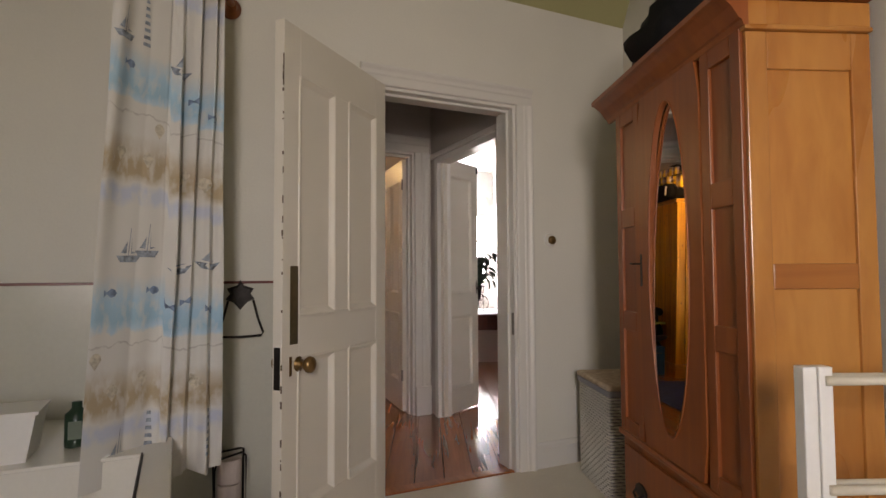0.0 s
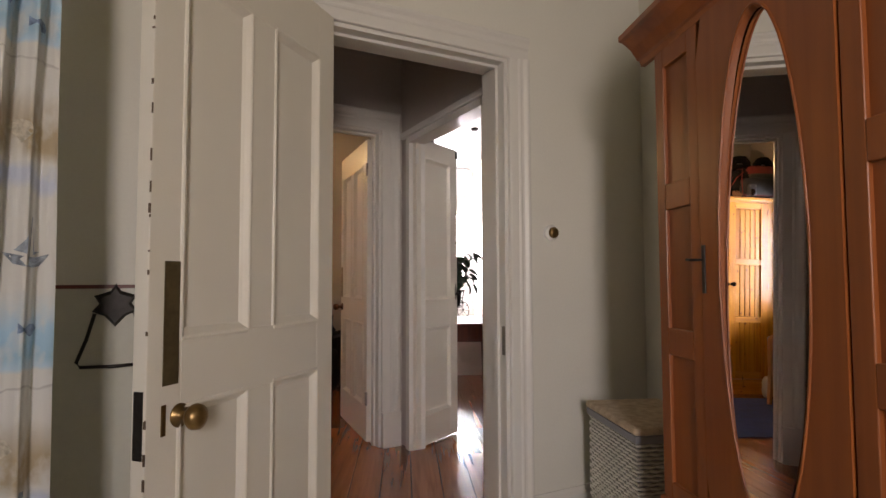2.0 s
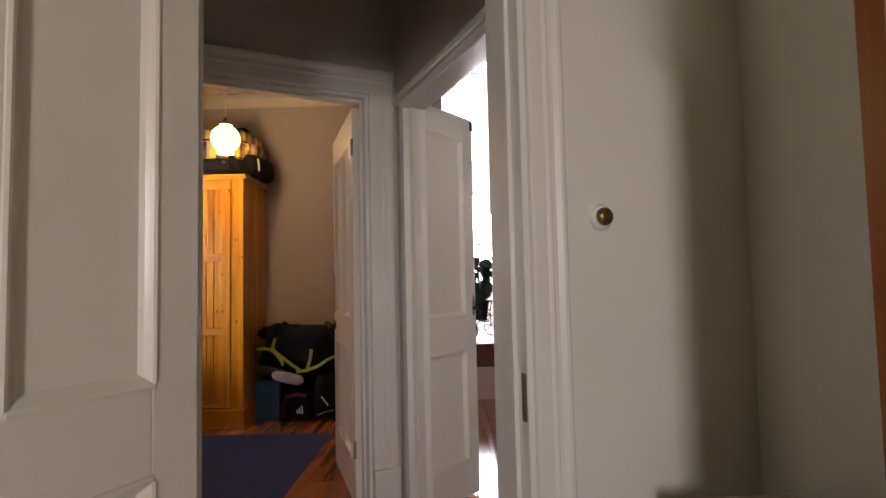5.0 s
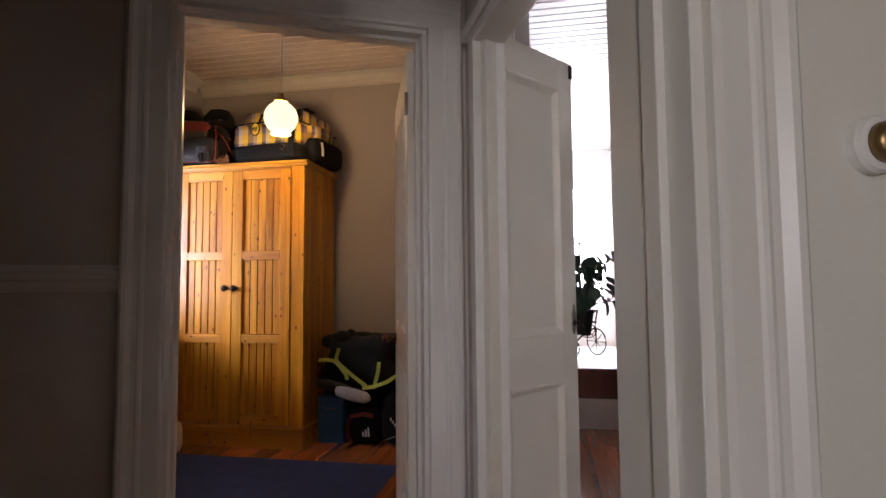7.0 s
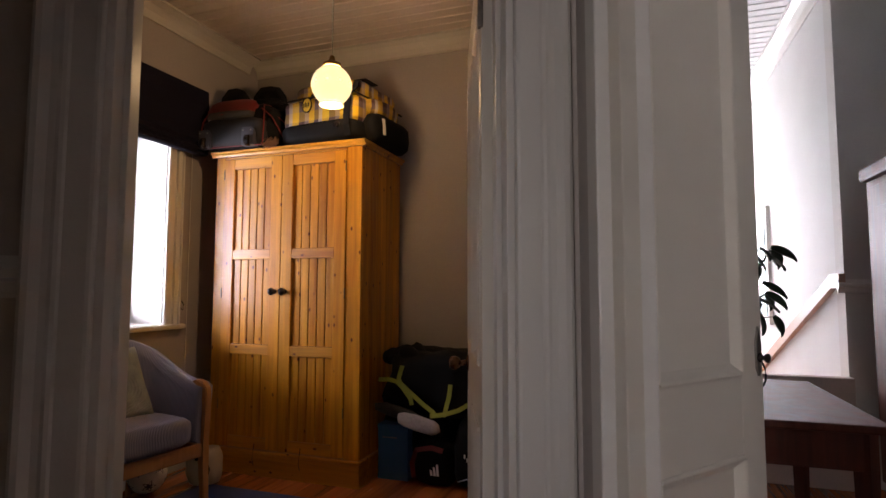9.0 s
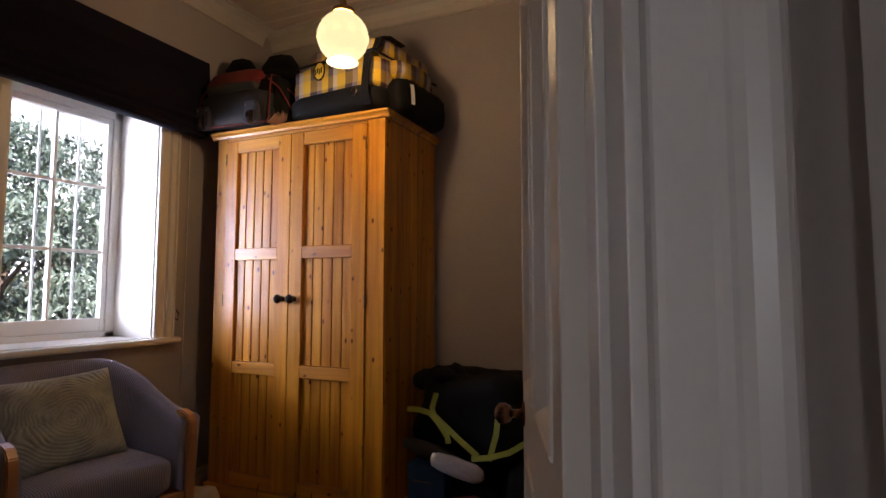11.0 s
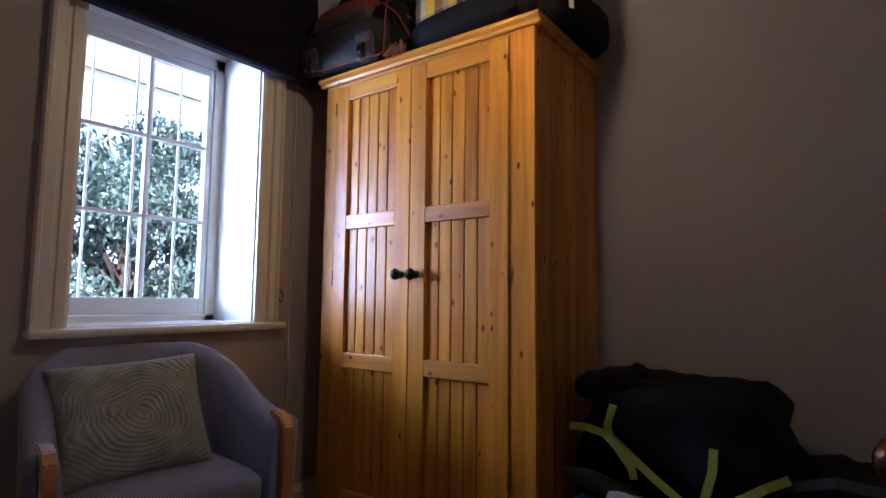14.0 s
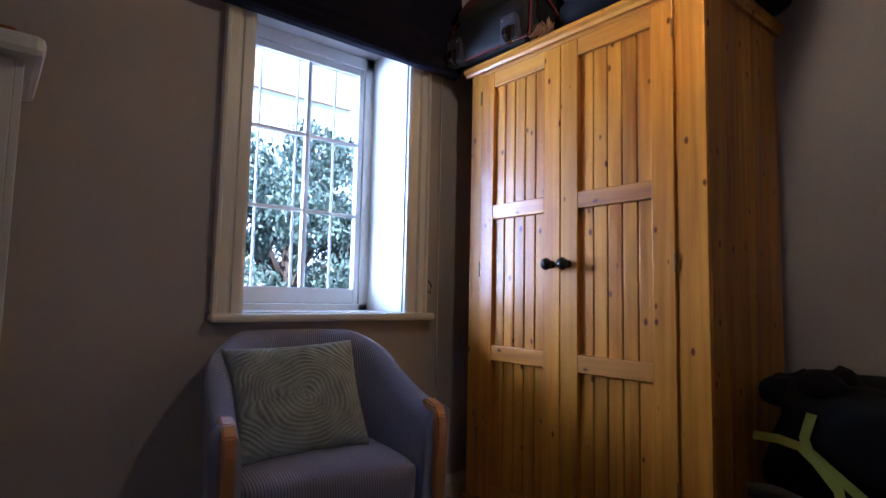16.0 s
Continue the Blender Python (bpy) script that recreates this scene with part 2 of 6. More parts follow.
def prism(bm, poly, a0, a1, axis="y"):
    """A profile (list of 2D points) pushed along an axis: for y the profile is (x, z), for x it is (y, z), for z it is (x, y)."""
    def at(p, a):
        return {"y": (p[0], a, p[1]), "x": (a, p[0], p[1]), "z": (p[0], p[1], a)}[axis]
    A, B = [bm.verts.new(at(p, a0)) for p in poly], [bm.verts.new(at(p, a1)) for p in poly]
    n = len(poly)
    for i in range(n):
        bm.faces.new((A[i], A[(i + 1) % n], B[(i + 1) % n], B[i]))
    bm.faces.new(A[::-1]), bm.faces.new(B)


def strap(b, pts, w=0.03, t=0.004, up=(0, 0, 1)):
    pts = [Vector(p) for p in pts]
    rows = []
    for i, p in enumerate(pts):
        d = (pts[min(i + 1, len(pts) - 1)] - pts[max(i - 1, 0)]).normalized()
        side = d.cross(Vector(up)).normalized()
        if side.length < 0.1:
            side = Vector((1, 0, 0))
        nn = side.cross(d).normalized()
        rows.append([b.verts.new(p + side * sx * w / 2 + nn * sn * t / 2) for sx, sn in ((-1, -1), (1, -1), (1, 1), (-1, 1))])
    for r0, r1 in zip(rows, rows[1:]):
        for k in range(4):
            b.faces.new((r0[k], r0[(k + 1) % 4], r1[(k + 1) % 4], r1[k]))
    b.faces.new(rows[0][::-1]), b.faces.new(rows[-1])


def part(name, bm, material, parent=None, label="", m=None, smooth=False):
    bmesh.ops.recalc_face_normals(bm, faces=bm.faces)
    me = bpy.data.meshes.new(name)
    bm.to_mesh(me)
    bm.free()
    me.materials.append(material)
    if smooth:
        for p in me.polygons:
            p.use_smooth = True
    ob = new(name, me)
    if parent is not None:
        ob.parent = parent
    if m is not None:
        ob.matrix_basis = m
    return tagged(ob, label)


def slab(name, material, parent, x0, x1, y0, y1, z0, z1, bev=0.0, label="", m=None):
    bm = bmesh.new()
    box(bm, x0, x1, y0, y1, z0, z1, bev)
    return part(name, bm, material, parent, label, m)


def thing(name, m, label, category, group="", kind=""):
    ob = new(name)
    ob.empty_display_size = 0.1
    ob.matrix_world = m
    return tagged(ob, label, category, group, kind)


def structure(name, bm, material, label="", m=None):
    ob = part(name, bm, material, None, label, m)
    return tagged(ob, label, "", "", "structure")


# The bathroom's and the bedroom's door walls run askew: u along them, v across them.
L = pose(0.752, 3.924, 0, 0, 0, 24)


def uv(u, v, z=0.0):
    return L @ Vector((u, v, z))


# the bedroom door wall is turned three degrees more
L2 = L @ pose(0.11, 1.486, 0, 0, 0, 3) @ pose(-0.11, -1.486, 0)


def Lp(u, v, z=0.0, rz=0.0):
    return L @ pose(u, v, z, 0, 0, rz)

# ---- structure ----
WT, BT = 0.19, 0.14          # thickness of the bathroom wall and of the bedroom's door wall
V1 = 1.486                   # the bedroom door wall, from the bathroom wall's face
H_BATH, H_HALL, H_BED, H_LAND = 2.92, 3.1, 3.02, 3.3

bm = bmesh.new()
box(bm, -3.4, 4.4, -1.6, 14.2, -0.12, -0.021)
floor = structure("floor", bm, M_CHIP, "dark underfloor beneath red-brown varnished planks")

bm = bmesh.new()
BATH_PLAN = [(-2.05, -1.45), (1.70, -1.45), (1.70, 4.346), (-2.05, 2.677)]
prism(bm, BATH_PLAN, -0.05, 0.004, "z")
structure("floor_bathroom", bm, M_BATHFLOOR, "pale beige sheet vinyl bathroom floor")
slab("threshold", M_PLANK, None, -0.835, 0.02, 0.02, 0.10, -0.02, 0.006, 0.003, "dark wooden door threshold strip", L)["kind"] = "structure"

# bathroom door wall
bm = bmesh.new()
for a in ((-3.2, -0.835, 0, H_HALL), (0.02, 1.15, 0, H_HALL), (-0.835, 0.02, 2.15, H_HALL)):
    box(bm, a[0], a[1], 0, WT / 2, a[2], a[3])
structure("wall_bathroom_door", bm, M_BATHWALL, "cream painted plaster wall round the bathroom door", L)
bm = bmesh.new()
for a in ((-3.2, -0.835, 0, H_HALL), (0.02, 1.15, 0, H_HALL), (-0.835, 0.02, 2.15, H_HALL)):
    box(bm, a[0], a[1], WT / 2, WT, a[2], a[3])
structure("wall_hall_south", bm, M_HALLWALL, "dark taupe hall wall beside the bathroom door", L)
# bathroom right, left and back walls
WR = pose(1.555, 2.42, 0)
bm = bmesh.new()
box(bm, 0, 0.15, -4.2, 1.95, 0, H_BATH)
structure("wall_bathroom_east", bm, M_BATHWALL, "cream painted plaster bathroom wall", WR)
bm = bmesh.new()
box(bm, -2.05, -1.9, -1.3, 2.8, 0, H_BATH)
structure("wall_bathroom_west", bm, M_BATHWALL, "cream painted plaster bathroom wall")
bm = bmesh.new()
for a in ((-2.05, 0.10, 0, H_BATH), (0.62, 2.4, 0, H_BATH), (0.10, 0.62, 0, 1.15), (0.10, 0.62, 2.3, H_BATH)):
    box(bm, a[0], a[1], -1.45, -1.3, a[2], a[3])
structure("wall_bathroom_south", bm, M_BATHWALL, "cream painted plaster bathroom wall")
bm = bmesh.new()
prism(bm, [(-0.14, H_BATH), (0.0, H_BATH - 0.14), (0.0, H_BATH)], -3.0, 1.15, "x")
bm.transform(L)
prism(bm, BATH_PLAN, H_BATH, H_BATH + 0.08, "z")
structure("ceiling_bathroom", bm, M_BATHCEIL, "olive green bathroom ceiling with a coved edge")

# bedroom door wall
bm = bmesh.new()
for a in ((-3.2, -0.91, 0, H_HALL), (-0.015, 0.26, 0, H_HALL), (-0.91, -0.015, 2.16, H_HALL)):
    box(bm, a[0], a[1], V1, V1 + BT / 2, a[2], a[3])
structure("wall_hall_north", bm, M_HALLWALL, "dark taupe hall wall round the bedroom door", L2)
bm = bmesh.new()
for a in ((-3.2, -0.91, 0, H_HALL), (-0.015, 0.45, 0, H_HALL), (-0.91, -0.015, 2.16, H_HALL)):
    box(bm, a[0], a[1], V1 + BT / 2, V1 + BT, a[2], a[3])
structure("wall_bedroom_south", bm, M_BEDWALL, "taupe painted bedroom wall round its door", L2)
# hall east wall with the double-door opening
HV0, HV1, HU = 0.34, 1.365, 0.14
bm = bmesh.new()
box(bm, HU, HU + 0.12, WT, HV0, 0, H_HALL)
box(bm, HU, HU + 0.12, HV1, V1, 0, H_HALL)
box(bm, HU, HU + 0.12, HV0, HV1, 2.10, H_HALL)
structure("wall_hall_east", bm, M_HALLWALL, "dark taupe hall wall over a double doorway", L)
bm = bmesh.new()
box(bm, -3.2, -3.05, WT, V1, 0, H_HALL)
structure("wall_hall_west", bm, M_HALLWALL, "dark taupe hall end wall", L)
bm = bmesh.new()
box(bm, -3.2, 0.26, WT / 2, V1 + BT / 2, H_HALL, H_HALL + 0.08)
structure("ceiling_hall", bm, M_LANDWALL, "white hall ceiling", L)

# bedroom
BX0, BX1, BY1 = -2.50, 0.32, 7.72
WY0, WY1, WZ0, WZ1, WD = 6.085, 6.83, 0.955, 2.25, 0.36
bm = bmesh.new()
for a in ((3.9, WY0, 0, H_BED), (WY1, BY1 + 0.15, 0, H_BED), (WY0, WY1, 0, WZ0), (WY0, WY1, WZ1, H_BED)):
    box(bm, BX0 - WD, BX0, a[0], a[1], a[2], a[3])
structure("wall_bedroom_west", bm, M_BEDWALL, "taupe bedroom wall with a deep window recess")
bm = bmesh.new()
box(bm, BX0, BX1 + 0.12, BY1, BY1 + 0.15, 0, H_BED)
structure("wall_bedroom_north", bm, M_BEDWALL, "taupe painted bedroom wall")
bm = bmesh.new()
box(bm, BX1, BX1 + 0.06, 5.5, BY1, 0, H_BED)
structure("wall_bedroom_east", bm, M_BEDWALL, "taupe painted bedroom wall behind the door")
bm = bmesh.new()
y = 4.0
while y < BY1:
    prism(bm, [(y + 0.004, H_BED), (y + 0.010, H_BED - 0.008), (y + 0.086, H_BED - 0.008), (y + 0.092, H_BED), (y + 0.092, H_BED + 0.02), (y + 0.004, H_BED + 0.02)], BX0, BX1, "x")
    y += 0.095
box(bm, BX0 - 0.1, BX1 + 0.1, 3.9, BY1 + 0.1, H_BED + 0.012, H_BED + 0.09)
structure("ceiling_bedroom", bm, mat("pinkish_white_boards", (0.64, 0.53, 0.47), 0.4, var=0.05), "painted tongue-and-groove board ceiling")


def cove(size):
    s = size
    return [(0, 0), (0, -s), (0.012, -s), (0.012, -s * 0.86), (s * 0.22, -s * 0.55), (s * 0.5, -s * 0.25), (s * 0.86, -0.012), (s, -0.012), (s, 0)]


M_CORN = mat("white_cornice", (0.62, 0.58, 0.53), 0.6, var=0.04)
bm = bmesh.new()
prism(bm, [(BY1 - a, H_BED - 0.008 + b) for a, b in cove(0.11)], BX0, BX1, "x")
structure("cornice_north", bm, M_CORN, "pale coved plaster cornice")
bm = bmesh.new()
prism(bm, [(BX0 + a, H_BED - 0.008 + b) for a, b in cove(0.11)], 4.0, BY1 - 0.11, "y")
structure("cornice_west", bm, M_CORN, "pale coved plaster cornice")


# door casings: stepped mouldings round an opening, in the wall's own frame
def casing(name, u0, u1, top, v, out, width, foot=0.0, m=L, thick=0.028):
    """out: -1 where the moulding faces -v, +1 where it faces +v."""
    holder = thing(name, m, "white painted moulded door casing", "door casing", "", "structure")
    w = width

    def prof():
        t = thick
        return [(0, 0), (0, t * 0.5), (0.003, t * 0.62), (0.010, t * 0.68), (w * 0.44, t * 0.72), (w * 0.48, t * 0.86), (w * 0.54, t * 0.94), (w * 0.60, t * 0.9),
                (w * 0.70, t * 0.96), (w * 0.76, t * 1.12), (w * 0.83, t * 1.32), (w * 0.92, t * 1.38), (w * 0.98, t * 1.25), (w, t), (w, 0)]
    P = prof()
    for side, base, sgn in (("jamb", u0, -1), ("jamb", u1, 1)):
        b = bmesh.new()
        prism(b, [(base + sgn * a, v + out * d) for a, d in P], foot, top, "z")
        part("casing_jamb", b, M_TRIM, holder)
        if foot:
            b = bmesh.new()
            x0, x1 = sorted((base - sgn * 0.002, base + sgn * (w + 0.006)))
            y0, y1 = sorted((v, v + out * thick * 1.5))
            box(b, x0, x1, y0, y1, 0.0, foot, 0.004)
            part("plinth_block", b, M_TRIM, holder)
    b = bmesh.new()
    prism(b, [(v + out * d, top + a) for a, d in P], u0 - w, u1 + w, "x")
    part("casing_head", b, M_TRIM, holder)
    return holder


casing("trim_bathroom_door", -0.835, 0.02, 2.15, 0.0, -1, 0.105)
casing("trim_bathroom_door_hall", -0.835, 0.02, 2.15, WT, 1, 0.105)
casing("trim_bedroom_door", -0.91, -0.015, 2.16, V1, -1, 0.13, 0.235, L2)
# linings inside the openings
def lining(name, u0, u1, top, v0, v1, stop_v, m=L):
    h = thing(name, m, "white painted door lining with a stop bead", "door lining", "", "structure")
    t = 0.018
    slab("lining_side", M_TRIM, h, u0 - 0.001, u0 + t, v0, v1, 0, top - t, 0.002)
    slab("lining_side", M_TRIM, h, u1 - t, u1 + 0.001, v0, v1, 0, top - t, 0.002)
    slab("lining_head", M_TRIM, h, u0, u1, v0, v1, top - t, top + 0.001, 0.002)
    slab("stop", M_TRIM, h, u0 + t, u0 + t + 0.014, stop_v, stop_v + 0.035, 0, top - t - 0.014, 0.002)
    slab("stop", M_TRIM, h, u1 - t - 0.014, u1 - t, stop_v, stop_v + 0.035, 0, top - t - 0.014, 0.002)
    slab("stop", M_TRIM, h, u0 + t, u1 - t, stop_v, stop_v + 0.035, top - t - 0.014, top - t, 0.002)
    return h


ln = lining("lining_bathroom_door", -0.835, 0.02, 2.15, 0.001, WT - 0.001, 0.05)
keep = slab("strike_plate", M_STEEL, ln, -0.0015, 0.0018, 0.004, 0.03, 0.79, 0.92, 0.002, "worn dull steel strike plate")
lining("lining_bedroom_door", -0.91, -0.015, 2.16, V1 + 0.001, V1 + BT - 0.001, V1 + 0.05, L2)
# header trim and post of the double doors
dd = thing("trim_double_door", L, "white painted frame of the hall double doorway", "door frame", "", "structure")
slab("post", M_TRIM, dd, HU - 0.022, HU + 0.10, HV1 - 0.055, HV1 + 0.002, 0, 2.10, 0.004)
slab("post", M_TRIM, dd, HU - 0.022, HU + 0.10, HV0 - 0.002, HV0 + 0.05, 0, 2.10, 0.004)
slab("head", M_TRIM, dd, HU - 0.022, HU + 0.10, HV0 + 0.05, HV1 - 0.055, 2.055, 2.10, 0.004)
slab("head_moulding", M_TRIM, dd, HU - 0.034, HU - 0.001, HV0, V1 - 0.04, 2.102, 2.145, 0.008)

# dado rail and skirting
dado = [(0, 0), (0, 0.085), (0.014, 0.085), (0.02, 0.066), (0.032, 0.058), (0.032, 0.04), (0.02, 0.032), (0.016, 0.012), (0.008, 0)]
bm = bmesh.new()
prism(bm, [(V1 - a, 1.167 + b) for a, b in dado], -3.05, -1.03, "x")
structure("dado_rail", bm, M_TRIM, "off-white moulded dado rail in the hall", L2)


def skirting(name, u0, u1, v, out, h=0.17, m=L, axis="x"):
    b = bmesh.new()
    prism(b, [(v, 0.0), (v + out * 0.02, 0.0), (v + out * 0.02, h * 0.8), (v + out * 0.012, h * 0.9), (v + out * 0.008, h), (v, h)], u0, u1, axis)
    return structure(name, b, M_TRIM, "white painted skirting board", m)


skirting("baseboard_bathroom", 0.126, 0.86, 0, -1, 0.15)
skirting("baseboard_hall", -3.05, -1.04, V1, -1, 0.22, L2)
skirting("baseboard_bedroom_north", -1.19, BX1, BY1, -1, 0.18, Matrix())
skirting("baseboard_bedroom_west", 4.2, BY1, BX0, 1, 0.18, Matrix(), "y")
# thin red tile line along the bathroom wall
slab("trim_tile_line", mat("red_brown_tile_line", (0.16, 0.03, 0.02), 0.35, var=0.2), None, -2.8, -0.906, -0.008, -0.0005, 1.108, 1.120, 0.001, "thin red-brown tile line along the wall", L)["kind"] = "structure"
slab("wall_tile_dado", mat("cream_wall_tiles", (0.62, 0.61, 0.53), 0.25, var=0.04, bump=0.03), None, -2.8, -0.906, -0.005, -0.0004, 0.0, 1.108, 0.0, "cream half-height wall tiling", L)["kind"] = "structure"


# ---- doors ----
def panel_door(name, m, w, h, t, rows, paint, label, cols=2, stile=0.105, mid=0.10):
    """Panelled door: hinge edge at x = 0, thickness along y. rows: (bottom, top) of each panel row."""
    d = thing(name, m, label, "door")
    b = bmesh.new()
    box(b, 0, stile, 0, t, 0, h, 0.003)
    box(b, w - stile, w, 0, t, 0, h, 0.003)
    edges = [0.0] + [z for r in rows for z in r] + [h]
    for i in range(0, len(edges), 2):
        box(b, stile, w - stile, 0, t, edges[i], edges[i + 1], 0.002)
    xs = [stile, w - stile] if cols == 1 else [stile, w / 2 - mid / 2, w / 2 + mid / 2, w - stile]
    if cols == 2:
        for lo, hi in rows:
            box(b, w / 2 - mid / 2, w / 2 + mid / 2, 0, t, lo, hi, 0.002)
    part("door_frame", b, paint, d)
    for lo, hi in rows:
        for k in range(0, len(xs), 2):
            b = bmesh.new()
            box(b, xs[k], xs[k + 1], t / 2 - 0.006, t / 2 + 0.006, lo, hi)
            pn = part("panel", b, paint, d)
            for yy, s in ((0.002, 1), (t - 0.002, -1)):
                b = bmesh.new()
                mw, dp = 0.022, t / 2 - 0.006
                pf = [(-0.012, -0.001), (-0.010, -0.005), (-0.004, -0.0075), (0.002, -0.005), (mw * 0.35, 0.001), (mw * 0.6, dp * 0.45), (mw, dp - 0.001), (0, dp - 0.001)]
                prism(b, [(xs[k] + a, yy + s * c) for a, c in pf], lo, hi, "z")
                prism(b, [(xs[k + 1] - a, yy + s * c) for a, c in pf], lo, hi, "z")
                prism(b, [(yy + s * c, lo + a) for a, c in pf], xs[k], xs[k + 1], "x")
                prism(b, [(yy + s * c, hi - a) for a, c in pf], xs[k], xs[k + 1], "x")
                part("moulding", b, paint, pn)
    return d


def knob(parent, x, y, z, out, material, r=0.028, name="door_knob", rose=0.024):
    b = bmesh.new()
    m = pose(x, y, z, 90 if out < 0 else -90)
    lathe(b, [(rose, 0), (rose, 0.004), (0.012, 0.007), (0.010, 0.03), (r * 0.75, 0.036), (r, 0.05), (r * 0.92, 0.064), (r * 0.5, 0.073), (0.002, 0.075)], 20, m)
    return part(name, b, material, parent, "", smooth=True)


# bathroom door, open into the bathroom
BD = L @ pose(-0.84, -0.008, 0.012, 0, 0, 180 + 42.4)
bd = panel_door("door_bathroom", BD, 0.83, 2.13, 0.044, ((0.22, 0.80), (0.98, 1.93)), M_DOOR, "cream painted four-panel door with brass knobs, standing open", 2, 0.105, 0.125)
knob(bd, 0.728, 0.044, 0.785, 1, M_BRASS, 0.033, "door_knob", 0.03)
knob(bd, 0.728, 0.0, 0.785, -1, M_BRASS, 0.033, "door_knob", 0.03)
slab("finger_plate", mat("dull_brass_plate", (0.16, 0.12, 0.06), 0.45, 0.6, var=0.2, scale=20), bd, 0.735, 0.784, 0.044, 0.0465, 0.865, 1.17, 0.001, "long dull brass finger plate")
slab("escutcheon", M_BRASS, bd, 0.772, 0.786, 0.044, 0.047, 0.745, 0.82, 0.001)
slab("lock_edge", M_IRON, bd, 0.829, 0.8325, 0.008, 0.036, 0.70, 0.86, 0.001, "dull metal lock plate on the door edge")
random.seed(5)
b = bmesh.new()
for i in range(34):
    z0 = random.uniform(0.1, 2.0)
    hh = random.uniform(0.004, 0.03)
    box(b, 0.8285, 0.8306, 0.041 - random.uniform(0, 0.004), 0.0447, z0, z0 + hh)
part("paint_chips", b, M_CHIP, bd, "bare wood where the paint is chipped")["kind"] = "stuff"

# bedroom door, open into the bedroom
ED = L2 @ pose(-0.026, V1 + BT - 0.02, 0.012, 0, 0, 82)
ed = panel_door("door_bedroom", ED, 0.81, 2.11, 0.042, ((0.24, 0.80), (0.98, 1.93)), M_DOOR, "off-white gloss four-panel door, standing open into the bedroom")
M_COPPER = mat("brown_copper", (0.22, 0.11, 0.07), 0.25, 0.8, var=0.2, scale=20)
knob(ed, 0.757, 0.042, 0.895, 1, M_COPPER, 0.027, "door_knob", 0.03)
knob(ed, 0.757, 0.0, 0.895, -1, M_COPPER, 0.025, "door_knob", 0.026)
slab("finger_plate", M_BRASS, ed, 0.745, 0.79, 0.042, 0.0445, 0.975, 1.22, 0.001, "brass finger plate")
for z in (0.25, 1.85):
    slab("hinge", M_STEEL, ed, -0.008, 0.012, 0.036, 0.05, z, z + 0.09, 0.002)

# narrow leaf of the double doors
LD = L @ pose(0.162, 1.285, 0.012, 0, 0, 29)
ld = panel_door("door_leaf", LD, 0.515, 2.085, 0.04, ((0.20, 0.78), (0.98, 1.95)), M_DOOR, "white painted narrow panelled double-door leaf, open", 1, 0.10)
b = bmesh.new()
lathe(b, [(0.012, 0), (0.011, 0.004), (0.006, 0.006), (0.006, 0.012), (0.011, 0.016), (0.011, 0.022), (0.003, 0.025)], 18, pose(0.49, -0.006, 1.01, 90))
part("latch_knob", b, M_IRON, ld, "", smooth=True)
b = bmesh.new()
prism(b, [(0.480, 0.985), (0.490, 0.965), (0.500, 0.985), (0.502, 1.045), (0.496, 1.06), (0.490, 1.085), (0.484, 1.06), (0.478, 1.045)], -0.006, 0.0, "y")
part("latch_plate", b, M_STEEL, ld, "dull cast latch plate with pointed ends")
slab("bolt", M_IRON, ld, 0.495, 0.516, -0.006, 0.012, 2.02, 2.075, 0.002, "dark top bolt")
for z in (0.3, 1.9):
    slab("hinge", M_TRIM, ld, -0.012, 0.02, -0.006, 0.002, z, z + 0.1, 0.002)

# ---- landing ----
bm = bmesh.new()
box(bm, 1.15, 3.2, 0.02, WT, 0, H_LAND)
structure("wall_landing_south", bm, M_LANDWALL, "white landing wall", L)
bm = bmesh.new()
box(bm, BX1 + 0.06, BX1 + 0.14, 5.42, 12.2, 0, H_LAND)
structure("wall_landing_west", bm, M_LANDWALL, "white landing wall")
bm = bmesh.new()
box(bm, 1.62, 3.5, 8.1, 8.25, 0, H_LAND)
structure("wall_landing_north", bm, mat("grey_white_wall", (0.68, 0.66, 0.62), 0.8, var=0.04), "grey-white landing wall behind a dark wardrobe")
bm = bmesh.new()
box(bm, 1.62, 1.77, 8.25, 12.2, 0, H_LAND)
structure("wall_stair", bm, M_LANDWALL, "white stair wall with a picture")
bm = bmesh.new()
box(bm, 3.4, 3.5, 4.6, 8.1, 0, H_LAND)
structure("wall_landing_east", bm, M_LANDWALL, "white landing wall")
bm = bmesh.new()
for a in ((0.4, 0.6, 0, H_LAND), (1.5, 1.62, 0, H_LAND), (0.6, 1.5, 0, 0.9), (0.6, 1.5, 2.75, H_LAND)):
    box(bm, a[0], a[1], 12.2, 12.4, a[2], a[3])
structure("wall_landing_end", bm, M_LANDWALL, "white end wall with a tall window")
bm = bmesh.new()
box(bm, 0.46, 1.62, 8.0, 8.08, 0, 0.66, 0.004)
structure("wall_stair_low", bm, mat("pale_pink_wall", (0.6, 0.5, 0.44), 0.7), "low pale wall at the head of the stairs")
bm = bmesh.new()
y = 4.2
while y < 12.2:
    prism(bm, [(y + 0.004, H_LAND), (y + 0.010, H_LAND - 0.01), (y + 0.096, H_LAND - 0.01), (y + 0.102, H_LAND), (y + 0.102, H_LAND + 0.02), (y + 0.004, H_LAND + 0.02)], 0.3, 3.45, "x")
    y += 0.105
box(bm, 0.2, 3.6, 4.1, 12.4, H_LAND + 0.012, H_LAND + 0.09)
structure("ceiling_landing", bm, mat("white_boards", (0.74, 0.74, 0.73), 0.5, var=0.03), "white tongue-and-groove board ceiling")
bm = bmesh.new()
